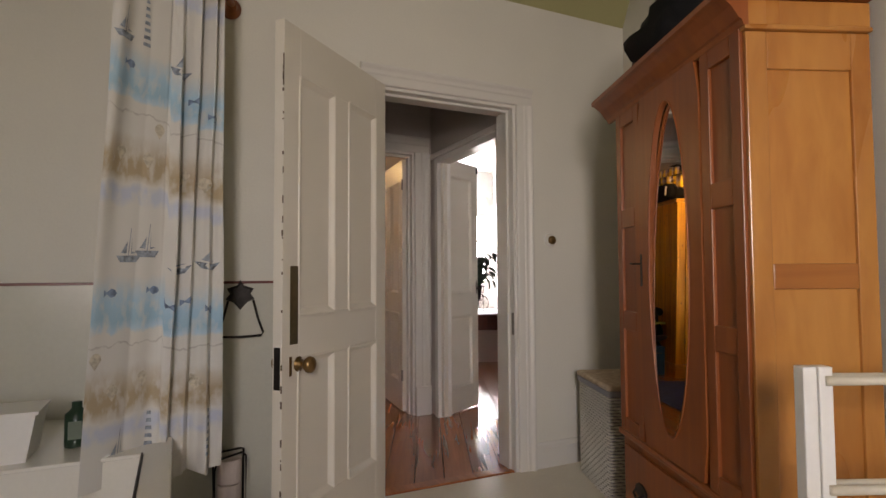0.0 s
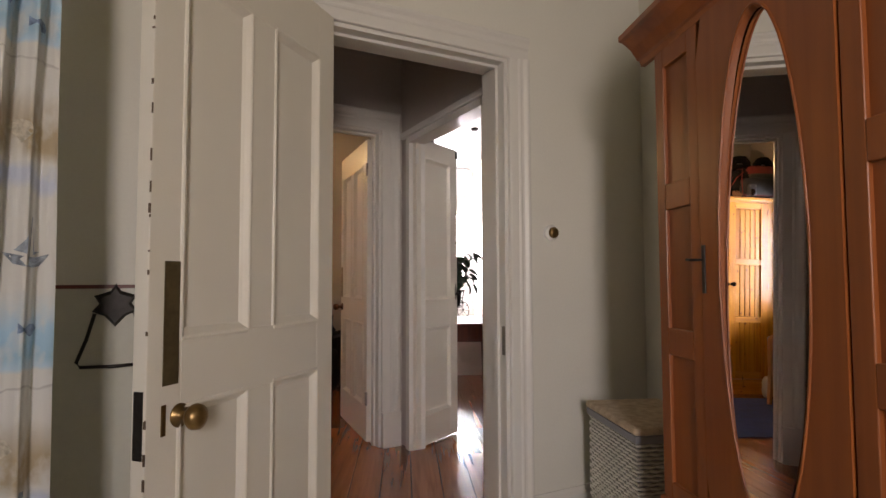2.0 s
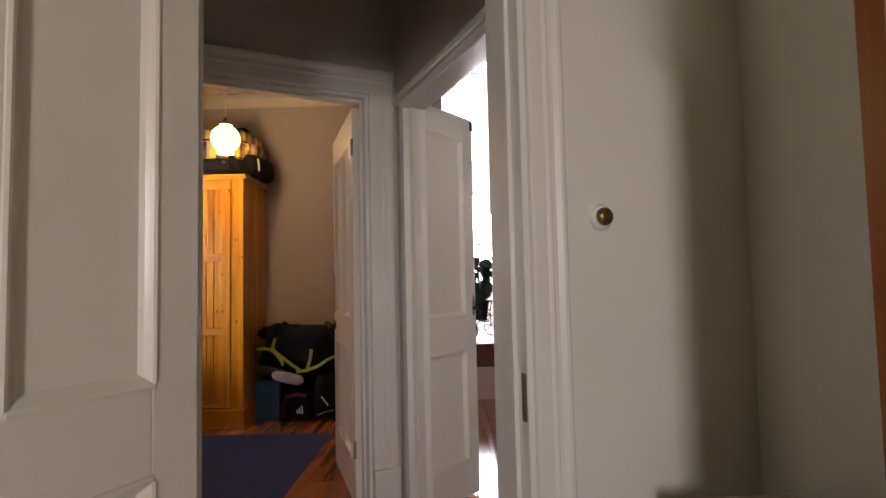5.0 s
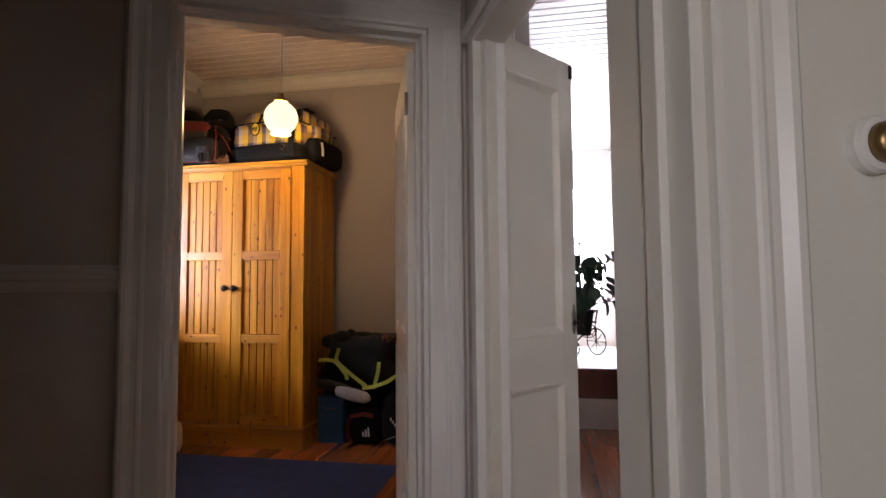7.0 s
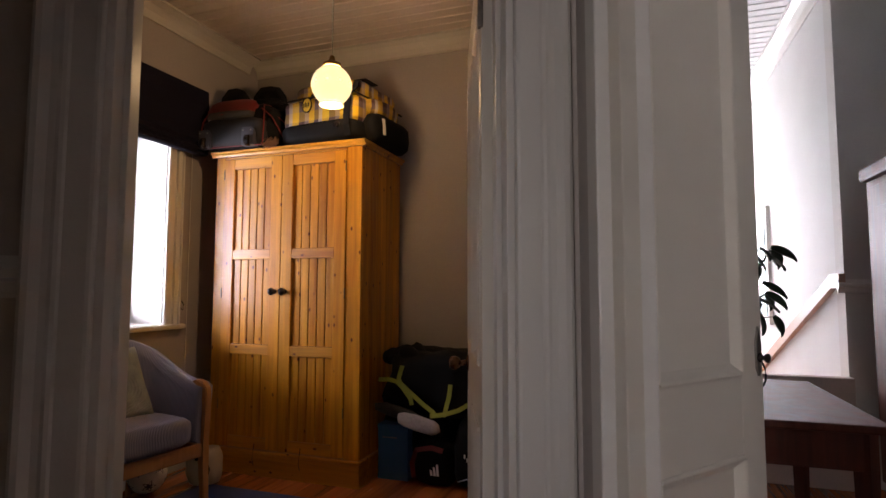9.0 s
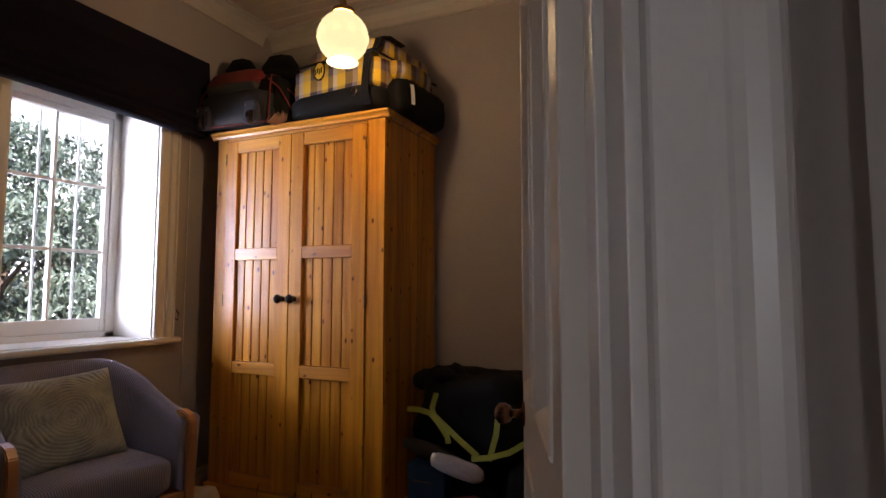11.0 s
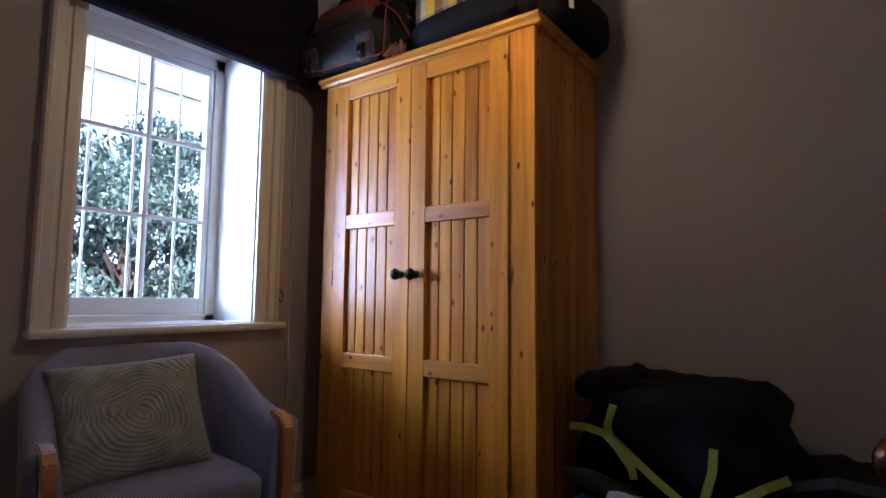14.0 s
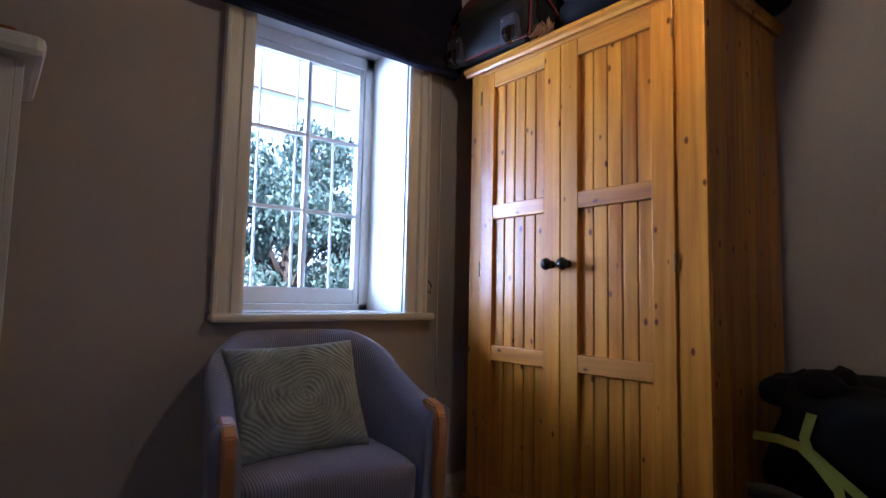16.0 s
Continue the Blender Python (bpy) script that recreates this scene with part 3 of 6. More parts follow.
prism(bm, [(1.62 - a, H_LAND - 0.01 + b) for a, b in cove(0.12)], 8.1, 12.2, "y")
prism(bm, [(8.1 - a, H_LAND - 0.01 + b) for a, b in cove(0.12)], 1.5, 3.4, "x")
structure("cornice_landing", bm, M_TRIM, "white plaster cornice over the stairs")
bm = bmesh.new()
prism(bm, [(8.1 - a, 1.17 + b) for a, b in dado], 1.58, 3.4, "x")
structure("dado_rail_landing", bm, M_TRIM, "white dado rail on the landing")
bm = bmesh.new()
prism(bm, [(8.08, 1.20), (8.25, 1.20), (10.9, 0.25), (10.9, 0.34), (8.25, 1.29), (8.08, 1.29)], 1.585, 1.62, "x")
structure("stair_rail", bm, mat("pinkish_timber", (0.55, 0.36, 0.27), 0.5), "pale timber rail slanting down the stair wall")
pic = thing("picture", Matrix(), "blue-green picture in a pale frame on the stair wall", "picture")
slab("frame", M_TRIM, pic, 1.585, 1.62, 10.05, 11.2, 0.86, 2.0, 0.006)
slab("print", mat("sea_green_print", (0.18, 0.42, 0.42), 0.4, var=0.25, scale=3), pic, 1.578, 1.586, 10.12, 11.13, 0.94, 1.92, 0.001)
# end window
wn = thing("window_2", Matrix(), "tall bright landing window with a half-lowered blind", "window", "", "structure")
for a in ((0.6, 0.66, 0.9, 2.75), (1.44, 1.5, 0.9, 2.75), (0.6, 1.5, 0.9, 0.97), (0.6, 1.5, 2.69, 2.75), (1.03, 1.07, 0.97, 2.69), (0.66, 1.44, 1.8, 1.85)):
    slab("window_frame", M_TRIM, wn, a[0], a[1], 12.22, 12.28, a[2], a[3], 0.004)
slab("blind", mat("cream_blind", (0.6, 0.57, 0.5), 0.8), wn, 1.1, 1.5, 12.17, 12.18, 2.35, 2.75, 0.001)
gl = slab("pane", M_GLASS, wn, 0.66, 1.44, 12.245, 12.25, 0.97, 2.69)
gl.visible_shadow = False
for i, (px, py) in enumerate(((1.45, 7.55), (1.30, 9.3))):
    b = bmesh.new()
    lathe(b, [(0.055, 0.0), (0.055, -0.02), (0.04, -0.035), (0.01, -0.038)], 20)
    tagged(part("smoke_detector", b, M_IRON, None, "", pose(px, py, H_LAND - 0.01), True), "small dark round detector on the board ceiling", "detector", "ceiling detectors")

# dark wardrobe on the landing
dw = thing("wardrobe", pose(1.65, 7.10, 0), "dark red-brown polished wardrobe on short legs", "wardrobe")
slab("body", M_DARKW, dw, 0, 0.5, 0, 0.67, 0.14, 1.80, 0.006)
slab("cornice", M_DARKW, dw, -0.03, 0.52, -0.03, 0.70, 1.80, 1.88, 0.02)
slab("door", M_DARKW, dw, -0.012, 0.0, 0.05, 0.62, 0.24, 1.76, 0.004)
slab("panel", M_DARKW, dw, -0.018, -0.012, 0.14, 0.53, 0.40, 1.64, 0.004)
slab("label", M_TRIM, dw, -0.0215, -0.018, 0.27, 0.40, 0.98, 1.03, 0.001)
for a in ((0.02, 0.02), (0.44, 0.02), (0.02, 0.61), (0.44, 0.61)):
    slab("leg", M_DARKW, dw, a[0], a[0] + 0.04, a[1], a[1] + 0.04, 0, 0.14, 0.005)

# table with the plant
tb = thing("side_table", pose(0.55, 6.18, 0), "dark-stained wooden table with square legs", "table")
slab("tabletop", M_DARKW, tb, 0, 0.62, 0, 0.97, 0.722, 0.75, 0.006)
for a in ((0.04, 0.56, 0.05, 0.07), (0.04, 0.56, 0.90, 0.92), (0.04, 0.06, 0.07, 0.90), (0.54, 0.56, 0.07, 0.90)):
    slab("apron", M_DARKW, tb, *a, 0.59, 0.722, 0.003)
for a in ((0.035, 0.045), (0.525, 0.045), (0.035, 0.865), (0.525, 0.865)):
    b = bmesh.new()
    tube(b, [(a[0] + 0.03, a[1] + 0.03, 0), (a[0] + 0.03, a[1] + 0.03, 0.59), (a[0] + 0.03, a[1] + 0.03, 0.72)], [0.026, 0.038, 0.038], 4)
    part("leg", b, M_DARKW, tb)
# tricycle plant stand
ps = thing("plant_stand", pose(0.80, 6.75, 0.75), "black wrought-iron tricycle plant stand on the table", "plant stand")
def ring(cx, cy, cz, r, axis="x", n=20):
    return [(cx, cy + r * math.cos(2 * math.pi * i / n), cz + r * math.sin(2 * math.pi * i / n)) if axis == "x" else (cx + r * math.cos(2 * math.pi * i / n), cy + r * math.sin(2 * math.pi * i / n), cz) for i in range(n)]
for cx, cy, r in ((0.05, -0.02, 0.078), (-0.09, 0.1, 0.05), (-0.09, -0.14, 0.05)):
    b = bmesh.new()
    m = pose(cx, cy, r + 0.006, 0, 0, 40)
    tube(b, [m @ Vector((0, a, c)) for _, a, c in ring(0, 0, 0, r)], 0.004, 6, True)
    for k in range(4):
        an = math.pi * k / 4
        tube(b, [m @ Vector((0, -r * math.cos(an), -r * math.sin(an))), m @ Vector((0, r * math.cos(an), r * math.sin(an)))], 0.002, 5)
    part("wheel", b, M_IRON, ps)
b = bmesh.new()
tube(b, [(0.05, -0.02, 0.085), (0.045, -0.02, 0.2), (0.06, -0.02, 0.26), (0.03, 0.03, 0.27), (0.06, -0.06, 0.27)], 0.005, 6)
tube(b, [(0.05, -0.02, 0.17), (-0.03, -0.02, 0.12), (-0.09, -0.02, 0.057)], 0.005, 6)
tube(b, [(-0.09, 0.1, 0.057), (-0.09, -0.14, 0.057)], 0.004, 6)
for s in (1, -1):
    tube(b, [(0.0 + 0.05 * math.cos(a * 0.5), 0.06 * s, 0.15 + 0.04 * math.sin(a * 0.5)) for a in range(14)], 0.003, 5)
tube(b, ring(-0.03, -0.02, 0.20, 0.085, "z"), 0.004, 6, True)
tube(b, [(-0.03, -0.105, 0.20), (-0.03, -0.02, 0.12), (-0.03, 0.065, 0.20)], 0.004, 6)
part("iron_frame", b, M_IRON, ps)
pp = thing("potted_plant", pose(0.77, 6.73, 0.875), "broad-leaved green pot plant in a dark pot", "plant")
b = bmesh.new()
lathe(b, [(0.05, 0), (0.068, 0.13), (0.074, 0.13), (0.074, 0.15), (0.062, 0.15), (0.06, 0.125)], 20)
part("pot", b, M_IRON, pp)
random.seed(11)
M_LEAF = mat("dark_green_leaf", (0.025, 0.07, 0.03), 0.4, var=0.3, scale=12, rnd=0.25)
b = bmesh.new()
leaves = []
for i in range(64):
    an, hh, rr = random.uniform(0, 6.28), random.uniform(0.06, 0.36), random.uniform(0.05, 0.20)
    tip = Vector((rr * math.cos(an), rr * math.sin(an), 0.13 + hh))
    tube(b, [(0, 0, 0.12), tip * 0.5 + Vector((0, 0, 0.09)), tip], [0.004, 0.003, 0.002], 5)
    leaves.append((tip, an))
part("stems", b, M_LEAF, pp)
b = bmesh.new()
for tip, an in leaves:
    ln_, wd = random.uniform(0.065, 0.11), random.uniform(0.05, 0.08)
    m = Matrix.Translation(tip) @ Euler((random.uniform(-0.5, 0.5), random.uniform(0.3, 1.3), an)).to_matrix().to_4x4()
    rows = []
    for k in range(6):
        f = k / 5
        w = wd * 0.5 * math.sin(math.pi * min(1, f * 0.92 + 0.08)) ** 0.7
        rows.append([b.verts.new(m @ Vector((ln_ * f, s * w, 0.012 * abs(s) - 0.03 * f * f))) for s in (-1, 0, 1)])
    for r0, r1 in zip(rows, rows[1:]):
        for k in range(2):
            b.faces.new((r0[k], r0[k + 1], r1[k + 1], r1[k]))
part("leaves", b, M_LEAF, pp, smooth=True)["kind"] = "stuff"

# ---- bathroom things ----
# wardrobe with the oval mirror; its front runs along local x from the far end, facing -y
W = pose(1.112, 3.14, 0.004, 0, 0, 2.5 - 90)
ow = thing("oval_mirror_wardrobe", W, "tall orange-brown timber wardrobe with an oval mirror door", "wardrobe")
WW, WDp = 0.93, 0.375
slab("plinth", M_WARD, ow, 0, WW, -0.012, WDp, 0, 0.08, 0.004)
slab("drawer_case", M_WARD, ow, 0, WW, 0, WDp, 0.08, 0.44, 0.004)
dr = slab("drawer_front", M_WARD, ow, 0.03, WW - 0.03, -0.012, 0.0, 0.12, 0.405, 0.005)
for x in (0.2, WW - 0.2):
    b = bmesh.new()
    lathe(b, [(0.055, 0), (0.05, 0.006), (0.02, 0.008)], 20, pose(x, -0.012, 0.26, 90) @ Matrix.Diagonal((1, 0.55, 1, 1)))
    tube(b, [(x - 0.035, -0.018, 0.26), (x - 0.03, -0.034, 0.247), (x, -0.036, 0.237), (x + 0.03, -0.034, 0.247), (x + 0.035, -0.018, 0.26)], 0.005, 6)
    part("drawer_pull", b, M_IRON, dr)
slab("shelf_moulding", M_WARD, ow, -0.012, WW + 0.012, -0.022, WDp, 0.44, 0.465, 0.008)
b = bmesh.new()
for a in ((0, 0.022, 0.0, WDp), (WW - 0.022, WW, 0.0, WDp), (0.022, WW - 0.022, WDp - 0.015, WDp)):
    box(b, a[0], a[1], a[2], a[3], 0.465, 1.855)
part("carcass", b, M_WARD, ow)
# side frame facing the bathroom, in the paler timber that carries window light
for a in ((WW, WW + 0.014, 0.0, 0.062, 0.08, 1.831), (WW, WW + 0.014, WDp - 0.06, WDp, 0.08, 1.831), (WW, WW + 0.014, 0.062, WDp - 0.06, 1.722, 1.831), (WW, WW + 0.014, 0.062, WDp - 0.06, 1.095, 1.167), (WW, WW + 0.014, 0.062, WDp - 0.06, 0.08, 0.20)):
    slab("side_rail", M_WARDMID if a[4] == 1.095 else M_WARDLIT, ow, *a, 0.003)
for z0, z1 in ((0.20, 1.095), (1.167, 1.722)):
    slab("side_panel", M_WARDLIT, ow, WW - 0.002, WW + 0.004, 0.057, WDp - 0.055, z0 - 0.005, z1 + 0.005)
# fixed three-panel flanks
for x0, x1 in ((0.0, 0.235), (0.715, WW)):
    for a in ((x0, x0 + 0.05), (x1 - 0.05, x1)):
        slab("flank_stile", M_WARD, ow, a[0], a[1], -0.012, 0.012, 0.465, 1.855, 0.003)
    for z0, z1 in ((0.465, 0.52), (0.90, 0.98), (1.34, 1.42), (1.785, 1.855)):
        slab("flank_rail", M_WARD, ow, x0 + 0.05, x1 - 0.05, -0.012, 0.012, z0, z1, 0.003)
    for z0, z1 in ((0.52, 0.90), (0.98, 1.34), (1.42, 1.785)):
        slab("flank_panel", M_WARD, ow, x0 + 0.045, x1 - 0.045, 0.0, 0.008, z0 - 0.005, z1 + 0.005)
# oval mirror door
CX, CZ, RX, RZ, DX0, DX1 = 0.475, 1.165, 0.155, 0.615, 0.24, 0.71
b = bmesh.new()
N = 64
ovl = lambda rx, rz, y: [(CX + rx * math.cos(2 * math.pi * i / N), y, CZ + rz * math.sin(2 * math.pi * i / N)) for i in range(N)]
def rim_pt(i, y):
    a = 2 * math.pi * i / N
    c, s = math.cos(a), math.sin(a)
    hx, z0, z1 = (DX1 - DX0) / 2, 0.47, 1.85
    hz = (z1 - CZ) if s > 0 else (CZ - z0)
    k = min(hx / max(abs(c), 1e-6), hz / max(abs(s), 1e-6))
    return (CX + c * k, y, CZ + s * k)
inner, outer = ovl(RX, RZ, -0.016), [rim_pt(i, -0.016) for i in range(N)]
inner2 = ovl(RX - 0.012, RZ - 0.012, 0.0)
V = [[b.verts.new(p) for p in lst] for lst in (outer, inner, inner2)]
ob2 = [b.verts.new(rim_pt(i, 0.008)) for i in range(N)]
for i in range(N):
    j = (i + 1) % N
    b.faces.new((V[0][i], V[0][j], V[1][j], V[1][i]))
    b.faces.new((V[1][i], V[1][j], V[2][j], V[2][i]))
    b.faces.new((V[0][j], V[0][i], ob2[i], ob2[j]))
door_m = part("mirror_door", b, M_WARD, ow)
b = bmesh.new()
tube(b, ovl(RX - 0.002, RZ - 0.002, -0.0165), 0.0035, 8, True)
part("mirror_bead", b, M_WARD, door_m, "rounded bead round the mirror", smooth=True)
b = bmesh.new()
vs = [b.verts.new(p) for p in ovl(RX - 0.010, RZ - 0.010, -0.0085)]
vs2 = [b.verts.new(p) for p in ovl(RX - 0.010, RZ - 0.010, -0.0045)]
b.faces.new(vs), b.faces.new(vs2[::-1])
for i in range(N):
    b.faces.new((vs[i], vs[(i + 1) % N], vs2[(i + 1) % N], vs2[i]))
part("mirror", b, M_MIRROR, door_m, "tall oval mirror", pose(CX, 0, CZ, -1.1, 0, -0.9) @ pose(-CX, 0, -CZ))
b = bmesh.new()
box(b, 0.248, 0.262, -0.02, -0.016, 1.09, 1.22, 0.001)
tube(b, [(0.255, -0.02, 1.18), (0.255, -0.045, 1.18), (0.245, -0.05, 1.18), (0.225, -0.05, 1.182)], 0.004, 6)
part("lock_key", b, M_IRON, door_m, "dark key in a lock plate")
b = bmesh.new()
pf = [(0.0, 1.842), (-0.014, 1.842), (-0.02, 1.858), (-0.028, 1.862), (-0.05, 1.895), (-0.078, 1.918), (-0.092, 1.922), (-0.092, 1.94), (0.0, 1.94)]
prism(b, pf, -0.085, WW + 0.03, "x")
box(b, -0.0, WW, 0.0, WDp, 1.856, 1.935)
part("cornice", b, M_WARD, ow)
# side mouldings share the side's lightened colour
slab("side_cornice", M_WARDLIT, ow, WW, WW + 0.020, 0.0, WDp, 1.847, 1.92, 0.004)
slab("side_moulding", M_WARDLIT, ow, WW, WW + 0.028, -0.01, WDp, 1.832, 1.846, 0.004)
slab("side_crown", M_WARD, ow, WW, WW + 0.07, -0.09, WDp, 1.921, 1.945, 0.006)
# dark folded bag on top
bag = thing("dark_bag", W @ pose(0.36, 0.12, 1.941), "dark folded bag on top of the wardrobe", "bag")
b = bmesh.new()
bmesh.ops.create_uvsphere(b, u_segments=20, v_segments=12, radius=1)
for v in b.verts:
    n_ = noise.noise(v.co * 1.8)
    v.co = Vector((v.co.x * 0.25 * (1 + 0.5 * n_), v.co.y * 0.17 * (1 + 0.3 * n_), max(0, 0.11 + v.co.z * 0.16 * (1 + 0.9 * n_))))
part("bag_body", b, M_BLACKF, bag, smooth=True)
b = bmesh.new()
strap(b, [(-0.10, -0.15, 0.03), (-0.06, -0.12, 0.20), (0.0, -0.04, 0.29), (0.08, 0.02, 0.28), (0.14, 0.0, 0.18)], 0.05, 0.01, (0, 1, 0.3))
part("bag_strap", b, M_GREYF, bag, "grey webbing strap")

# round light switch
sw = thing("light_switch", L @ pose(0.258, 0, 1.350, 90), "round white and brass dolly light switch on the wall", "light switch")
b = bmesh.new()
lathe(b, [(0.038, 0.0), (0.038, 0.014), (0.034, 0.02), (0.028, 0.022), (0.0, 0.022)][:-1], 28)
part("backplate", b, M_WHITEPL, sw, smooth=False)
b = bmesh.new()
lathe(b, [(0.026, 0.02), (0.026, 0.032), (0.021, 0.039), (0.006, 0.042)], 24)
part("dome", b, M_BRASS, sw, "dulled brass dome", smooth=True)

# wicker laundry basket
bk = thing("laundry_basket", pose(1.155, 3.47, 0.004, 0, 0, 3), "white woven laundry basket with a floral lid", "laundry basket")
b = bmesh.new()
bw, bdp, bh = 0.32, 0.46, 0.55
def perim(n, g=0.0):
    pts, per = [], 2 * (bw + bdp)
    for i in range(n):
        s = per * i / n
        if s < bw: pts.append((s, 0, 0, -1))
        elif s < bw + bdp: pts.append((bw, s - bw, 1, 0))
        elif s < 2 * bw + bdp: pts.append((bw - (s - bw - bdp), bdp, 0, 1))
        else: pts.append((0, bdp - (s - 2 * bw - bdp), -1, 0))
    return pts
NP = 64
for k in range(34):
    z = 0.012 + k * (bh - 0.02) / 34
    tube(b, [(x + nx * 0.004 * (1 if (i + k) % 2 else -1), y + ny * 0.004 * (1 if (i + k) % 2 else -1), z) for i, (x, y, nx, ny) in enumerate(perim(NP))], 0.006, 5, True)
part("weave", b, M_WICKER, bk)["kind"] = "stuff"
slab("liner", mat("grey_liner", (0.25, 0.25, 0.27), 0.9), bk, 0.012, bw - 0.012, 0.012, bdp - 0.012, 0.004, bh - 0.01, 0.004)
slab("band", mat("grey_band", (0.3, 0.3, 0.33), 0.8), bk, -0.01, bw + 0.01, -0.01, bdp + 0.01, bh - 0.03, bh, 0.004, "grey cloth band under the lid")
slab("lid", M_LIDF, bk, -0.015, bw + 0.015, -0.015, bdp + 0.015, bh, bh + 0.03, 0.012, "padded floral lid")

# towel rack
rk = thing("towel_rack", pose(1.085, 1.90, 0.004), "white painted slatted towel rail stand", "towel rack")
for x in (0.0, 0.036):
    slab("upright", M_WHITEPL, rk, x, x + 0.032, 0, 0.035, 0.03, 0.93, 0.003)
for x in (0.55, 0.586):
    slab("upright", M_WHITEPL, rk, x, x + 0.032, 0, 0.035, 0.03, 0.93, 0.003)
slab("foot", M_WHITEPL, rk, -0.005, 0.075, -0.14, 0.18, 0, 0.03, 0.005)
slab("foot", M_WHITEPL, rk, 0.545, 0.623, -0.14, 0.18, 0, 0.03, 0.005)
for z, y in ((0.90, 0.0), (0.90, 0.035), (0.66, 0.0), (0.66, 0.035), (0.40, 0.0)):
    b = bmesh.new()
    tube(b, [(0.05, y - 0.004, z), (0.60, y - 0.004, z)], 0.011, 10)
    part("rail", b, mat("cream_dowel", (0.66, 0.6, 0.48), 0.4), rk, "pale round dowel rail", smooth=True)

# bath surround
bt = thing("bath", L, "white built-in bath with a tiled ledge", "bath")
b = bmesh.new()
for a in ((-2.8, -1.80, -0.66, 0, 0, 0.55), (-1.87, -1.80, -2.3, -0.66, 0, 0.55), (-2.8, -2.72, -2.3, -0.66, 0, 0.55), (-2.72, -1.87, -2.3, -2.2, 0, 0.55), (-2.72, -1.87, -2.2, -0.66, 0.1, 0.14)):
    box(b, a[0], a[1], a[2], a[3] - 0.006, a[4], a[5])
part("surround", b, M_BATHWALL, bt)
b = bmesh.new()
box(b, -2.8, -1.79, -0.665, -0.006, 0.55, 0.562, 0.004)
part("ledge", b, M_TUB, bt)
b = bmesh.new()
for a in ((-1.875, -1.79, -2.31, -0.667), (-2.8, -2.71, -2.31, -0.667)):
    box(b, a[0], a[1], a[2], a[3], 0.55, 0.565, 0.005)
part("rim", b, M_TUB, bt)
slab("sealant_line", M_IRON, bt, -1.882, -1.876, -2.2, -0.67, 0.552, 0.568, 0.001, "dark sealant line along the bath edge")
# storage tub and green bottle on the ledge
st = thing("storage_tub", L @ pose(-2.37, -0.50, 0.562), "white plastic storage tub on the bath ledge", "storage tub")
b = bmesh.new()
bt_, tp_ = 0.11, 0.125
prism(b, [(-bt_ * 1.5, 0), (bt_ * 1.5, 0), (tp_ * 1.5, 0.145), (tp_ * 1.5 + 0.008, 0.145), (tp_ * 1.5 + 0.008, 0.155), (-tp_ * 1.5 - 0.008, 0.155), (-tp_ * 1.5 - 0.008, 0.145), (-tp_ * 1.5, 0.145)], -0.1, 0.1, "y")
part("tub", b, M_WHITEPL, st)
gb = thing("bottle", L @ pose(-2.09, -0.46, 0.562), "dark green bath bottle with a pale label on the ledge", "bottle")
b = bmesh.new()
lathe(b, [(0.034, 0), (0.036, 0.01), (0.036, 0.11), (0.02, 0.125), (0.016, 0.13), (0.016, 0.15), (0.01, 0.152)], 20)
part("bottle_body", b, mat("green_plastic", (0.02, 0.05, 0.03), 0.3), gb, smooth=True)
b = bmesh.new()
box(b, -0.02, 0.02, -0.0375, -0.035, 0.03, 0.09)
part("bottle_label", b, mat("grey_green_label", (0.16, 0.2, 0.15), 0.5), gb)

# towel ring
tr_ = thing("towel_ring", L @ pose(-1.515, 0, 0), "dark cast-iron towel ring on the wall", "towel ring")
b = bmesh.new()
pts = [(0, -0.008, 1.125), (-0.015, -0.008, 1.10), (-0.06, -0.008, 1.085), (-0.045, -0.008, 1.06), (-0.065, -0.008, 1.035), (-0.03, -0.008, 1.02), (0, -0.008, 0.985), (0.03, -0.008, 1.02), (0.065, -0.008, 1.035), (0.045, -0.008, 1.06), (0.06, -0.008, 1.085), (0.015, -0.008, 1.10)]
A = [b.verts.new((x, -0.006, z)) for x, y, z in pts]
Bv = [b.verts.new((x * 0.8, -0.022, 1.05 + (z - 1.05) * 0.8)) for x, y, z in pts]
for i in range(len(pts)):
    j = (i + 1) % len(pts)
    b.faces.new((A[i], A[j], Bv[j], Bv[i]))
b.faces.new(Bv), b.faces.new(A[::-1])
part("rose", b, M_IRON, tr_)
b = bmesh.new()
tube(b, [(-0.055, -0.03, 1.03), (-0.075, -0.034, 0.95), (-0.1, -0.036, 0.88), (-0.09, -0.036, 0.866), (0, -0.036, 0.863), (0.09, -0.036, 0.866), (0.1, -0.036, 0.88), (0.075, -0.034, 0.95), (0.055, -0.03, 1.03)], 0.0055, 8)
part("ring", b, M_IRON, tr_, smooth=True)
